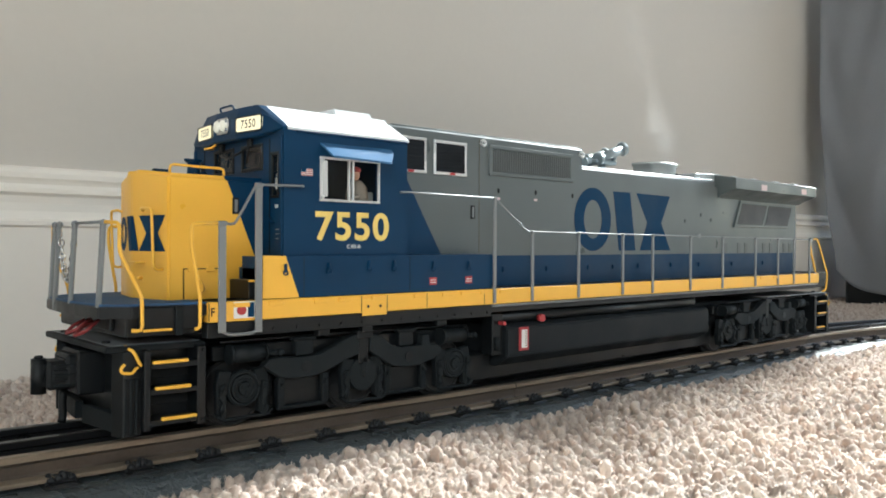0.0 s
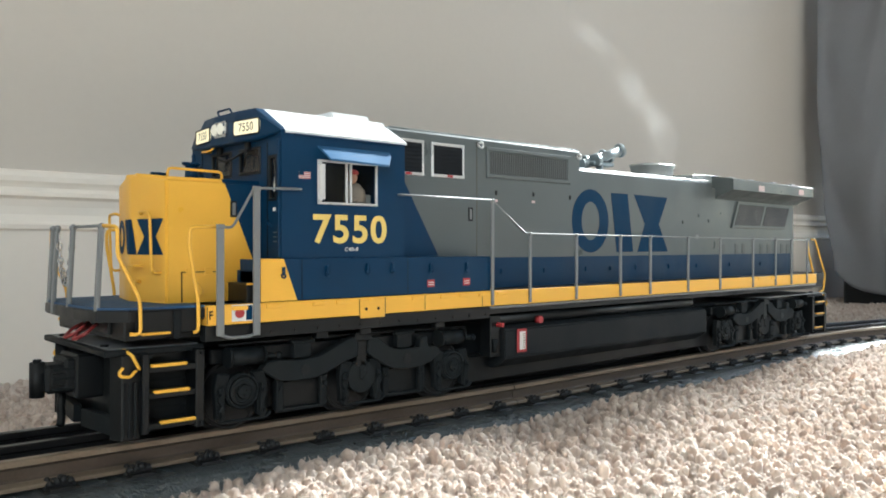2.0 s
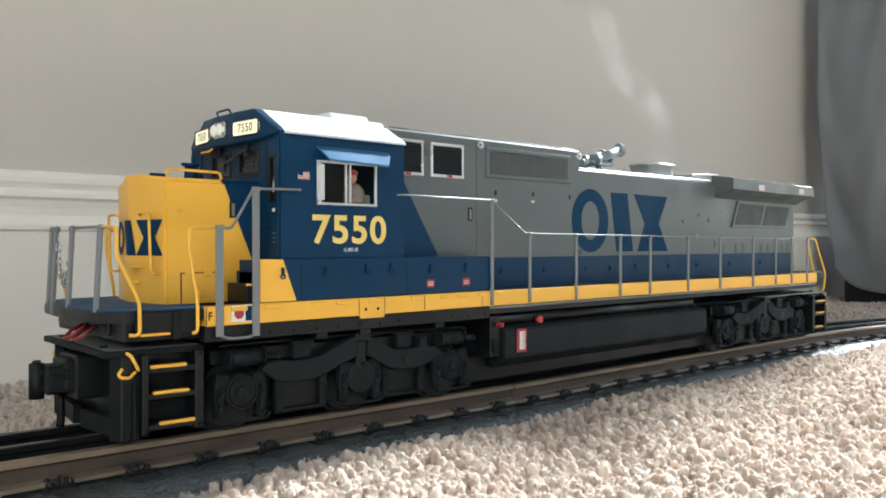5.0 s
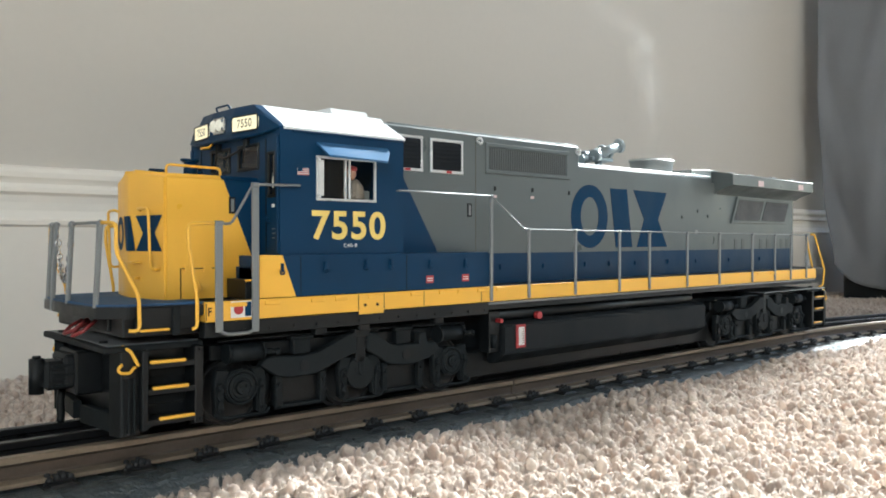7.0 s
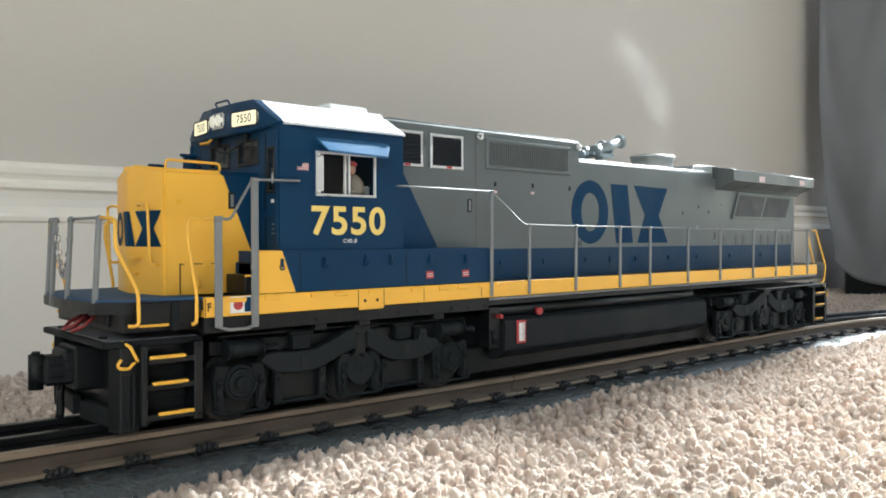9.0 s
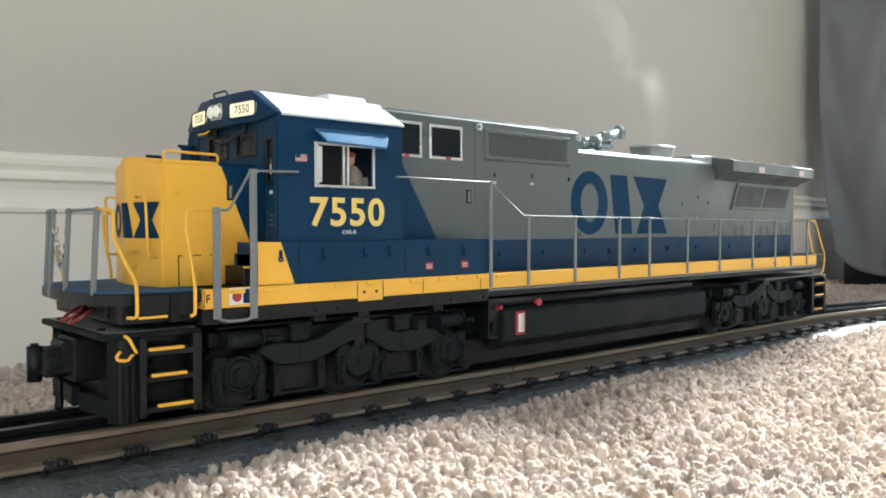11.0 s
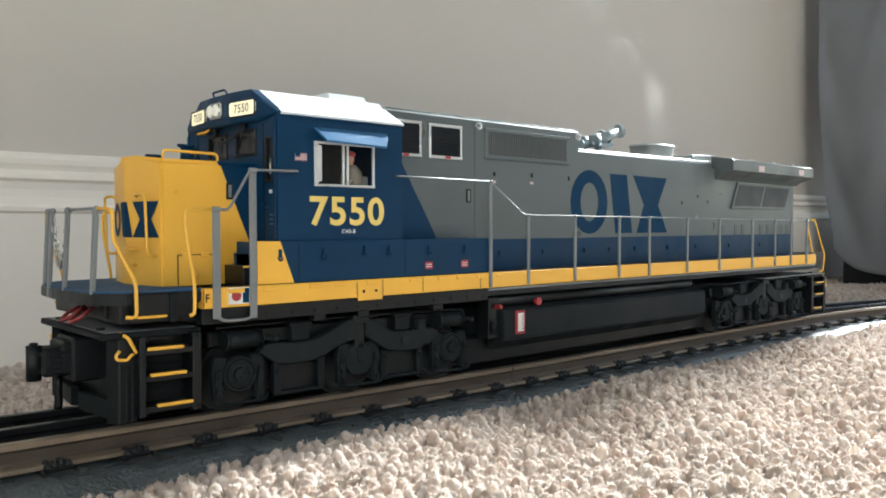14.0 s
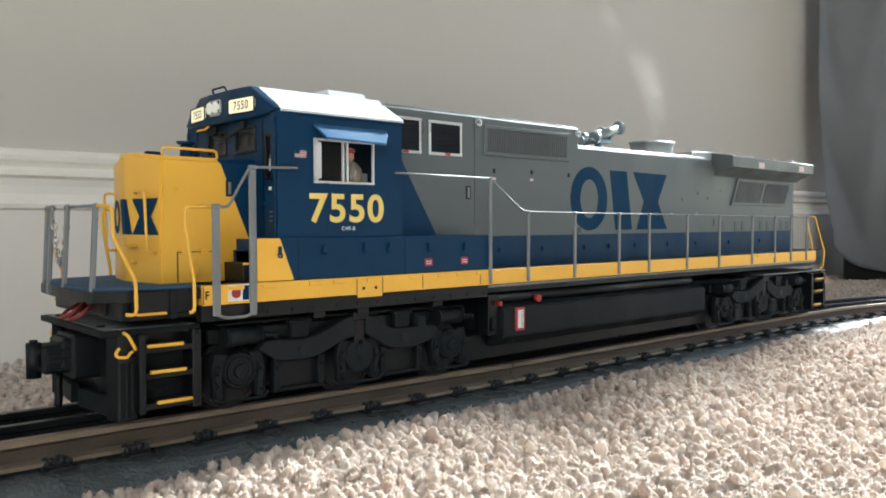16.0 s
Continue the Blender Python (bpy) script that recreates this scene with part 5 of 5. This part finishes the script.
def pilot(root, x0, d, label):
    """Coupler, steps and pilot carried on a truck; x0 is the truck's middle, d -1 for the front end."""
    def X(x):
        return (x if d < 0 else 455.4 - x) - x0

    def bx(b, xa, xb, *r, **k):
        a, c = sorted((X(xa), X(xb)))
        return box(b, a, c, *r, **k)
    part("pilot_deck", bx(B(), 3, 31, -27, 27, 25.6, 27.4, 0.3), TRUCK, root, "dark pilot top plate")
    # Paler sheet laid on so that only the plate's top looks lit.
    part("lit_deck_sheet", bx(B(), 4.5, 30, -25.5, 25.5, 27.3, 27.6, 0.1), RAILGREY, root, "grey sheet that paints the plate's top as lit")
    part("pilot_sheet", bx(B(), 9.4, 12.0, -27.5, 27.5, 3.2, 25.6, 0.3), BLACK, root, "black pilot plate")
    part("draft_gear", bx(bx(B(), 2, 44, -7.5, 7.5, 12, 24.5, 0.6), -0.5, 8, -6, 6, 14.4, 23.6, 0.8), BLACK, root)
    shank = bx(B(), -5.2, 4, -3.6, 3.6, 14.2, 21.8, 0.8)
    bx(shank, -5.3, 6.0, -5.2, 3.6, 13.8, 21.9, 0.9)
    bx(shank, -4.0, 3.5, -5.7, -5.0, 16.2, 19.6, 0.3)
    cp = part("coupler", shank, BLACK, root, "black knuckle coupler")
    for z in (15.0, 18.0, 20.6):
        part("ridge", bx(B(), -3.6, 3.6, -6.1, -5.1, z - 0.35, z + 0.35, 0.15), TRUCK, cp)
    part("top_lug", bx(B(), -1.0, 0.2, -5.0, 3.4, 21.7, 22.5, 0.2), BLACK, cp)
    rodk = rod(B(), (X(-6.6), -1.5, 12.8), (X(-6.6), -1.5, 22.6), 2.0, 20)
    rod(rodk, (X(-6.6), -1.5, 22.6), (X(-6.6), -1.5, 23.4), 1.1, 14)
    bx(rodk, -6.6, -2.4, -3.4, 0.4, 14.6, 16.4, 0.3)
    bx(rodk, -6.6, -2.4, -3.4, 0.4, 19.4, 21.2, 0.3)
    part("knuckle", rodk, BLACK, cp, "hinged coupler knuckle")
    trip = tube(B(), [(X(1.5), 3, 14), (X(1.0), 3, 9), (X(1.3), 3, 5.2), (X(0.9), 3, 3.0)], 1.2, 8, 1)
    part("trip_pin", trip, BLACK, cp)
    for s in SIDES:
        st = bx(B(), 12.2, 14.0, s * 21, s * 30, 4.2, 26.2, 0.3)
        bx(st, 27.4, 30.0, s * 21, s * 29.6, 4.2, 26.4, 0.3)
        bx(st, 12.2, 30, s * 21, s * 22.4, 4.2, 26.4, 0.3)
        for z in (22.4, 15.2, 6.8):
            bx(st, 13.6, 28.0, s * 21, s * 29.2, z - 1.6, z + 0.1, 0.2)
        steps = part("step_frame", st, BLACK, root, "black three-tread side steps")
        for z, a in ((22.6, 14.4), (15.4, 15.2), (6.9, 17.0)):
            part("tread_edge", bx(B(), a, a + 10.2, s * 29.0, s * 30.4, z - 0.3, z + 0.65, 0.25), YELLOW, steps, "yellow tread edge")
        plow = prism(B(), [(X(7.2), s * 28.2), (X(5.4), s * 24), (X(8.2), s * 23.4), (X(12.5), s * 27.5)], "z", 3.0, 26.0, 0.2, 1)
        part("pilot_wing", plow, BLACK, root)
        for k in range(3):
            part("wing_rib", bx(B(), 7.4 + k * 1.5, 8.2 + k * 1.5, s * 27.6, s * (28.4 + 0.1 * k), 3.6, 18.6, 0.2), TRUCK, root)
        for z in (11.0, 18.6):
            part("step_backing", bx(B(), 13.8, 27.6, s * 22.2, s * 22.9, z - 1.2, z + 1.4, 0.2), TRUCK, root)
        for x in (14.0, 29.0):
            for z in (5.6, 25.2):
                part("rivet", rod(B(), (X(x), s * 29.5, z), (X(x), s * 30.2, z), 0.5, 8), TRUCK, root)
        part("plow_bar", prism(B(), [(X(4.6), s * 3), (X(7.2), s * 26), (X(9.6), s * 26), (X(7.0), s * 3)], "z", 3.4, 8.6, 0.2, 1), TRUCK, root)
        part("cut_lever", tube(B(), [(X(8.4), s * 25.6, 27.2), (X(9.8), s * 28.2, 26.0), (X(11.6), s * 28.6, 22.2), (X(12.2), s * 27.6, 22.0)], 0.5, 8, 0.8), YELLOW, root, "yellow uncoupling lever")
        part("lever_hook", tube(B(), [(X(11.0), s * 28.4, 21.6), (X(10.2), s * 28.6, 21.4), (X(9.4), s * 28.8, 20.2), (X(6.9), s * 28.4, 20.4), (X(6.3), s * 28.2, 21.4), (X(7.5), s * 28.2, 22.8)], 0.45, 8, 0.6), YELLOW, root, "yellow hooked lever end")
        part("hose_cock", rod(B(), (X(6.0), s * 18, 26.4), (X(6.0), s * 18, 28.2), 1.2, 12), BLACK, root)


pilot(front_truck, 86.7, -1, "front")
pilot(rear_truck, 369.0, 1, "rear")
part("cover_plate", box(B(), -2, 66, -28.5, 28.5, 27.6, 28.3, 0.2), RAILGREY, rear_truck, "grey plate over the rear truck")


# ---- smoke ----
def smoke_wisp():
    """A thin torn sheet of smoke, bent like a leaf."""
    bm = B()
    n = 14
    g = []
    for i in range(n + 1):
        row = []
        for j in range(n + 1):
            u, v = 2 * i / n - 1, 2 * j / n - 1
            row.append(bm.verts.new((u * 8.4, 1.4 * math.sin(u * 2.2) * math.cos(v * 1.7), v * 15.0)))
        g.append(row)
    for i in range(n):
        for j in range(n):
            bm.faces.new((g[i][j], g[i + 1][j], g[i + 1][j + 1], g[i][j + 1])).smooth = True
    return bm


def smoke_puffs():
    first = tagged(part("smoke_puff", smoke_wisp(), SMOKE, None), "faint white wisp of smoke from the stack", "smoke", "smoke puffs")
    rng = random.Random(11)
    out = []
    t = -2.6
    while t < 16.0:
        out.append((t, 1.1 + 0.35 * math.sin(t * 2.1) + 0.12 * math.sin(t * 5.3) + rng.gauss(0, 0.12), 1.0 + 0.12 * math.sin(t * 3.1) + rng.gauss(0, 0.06), rng.uniform(-30, 30), rng.uniform(-5, 5)))
        t += rng.uniform(0.12, 0.19)
    things = [first] + [copy_thing(first, Matrix.Identity(4)) for _ in out[1:]]
    for thing in things:
        k = rng.uniform(0.9, 1.6)
        thing.scale = (k, k, k)
    return list(zip(things, out))


PUFFS = smoke_puffs()


def puff_pose(age, lean, speed, turn, side):
    """Rising out of the stack, then carried towards the front of the room."""
    if age <= 0:
        return pose(0.302, 0.0, 0.070 + Z0, 0, turn * 0.5, -42 + turn)
    a = age * speed
    z = 97 + 42 * a + 2.0 * a * a if a < 2 else 189 + 62 * (a - 2)
    x = 306 + 5 * a - lean * (22 * a * a if a < 2 else 88 + 40 * (min(a, 3.4) - 2))
    if age < 0.35:
        k = age / 0.35
        z, x = 70 + (z - 70) * k, 302 + (x - 302) * k
    return pose(x / 1000, side * a / 1000, z / 1000 + Z0, 8 * min(a, 2), turn * 0.5 - 25 * min(a, 2), -42 + turn + 10 * min(a, 2))


def motions():
    ages = (0.35, 0.7, 1.1, 1.5, 2.0, 2.6, 3.4, 5.0)
    for thing, (t0, lean, speed, turn, side) in PUFFS:
        times = {0.0, 16.0} | {t0 + a for a in (0.0,) + ages if 0.0 < t0 + a < 16.0}
        rows = []
        for t in sorted(times):
            rows.append((t, puff_pose(min(t - t0, 5.0), lean, speed, turn, side)))
        walk(thing, rows)


motions()
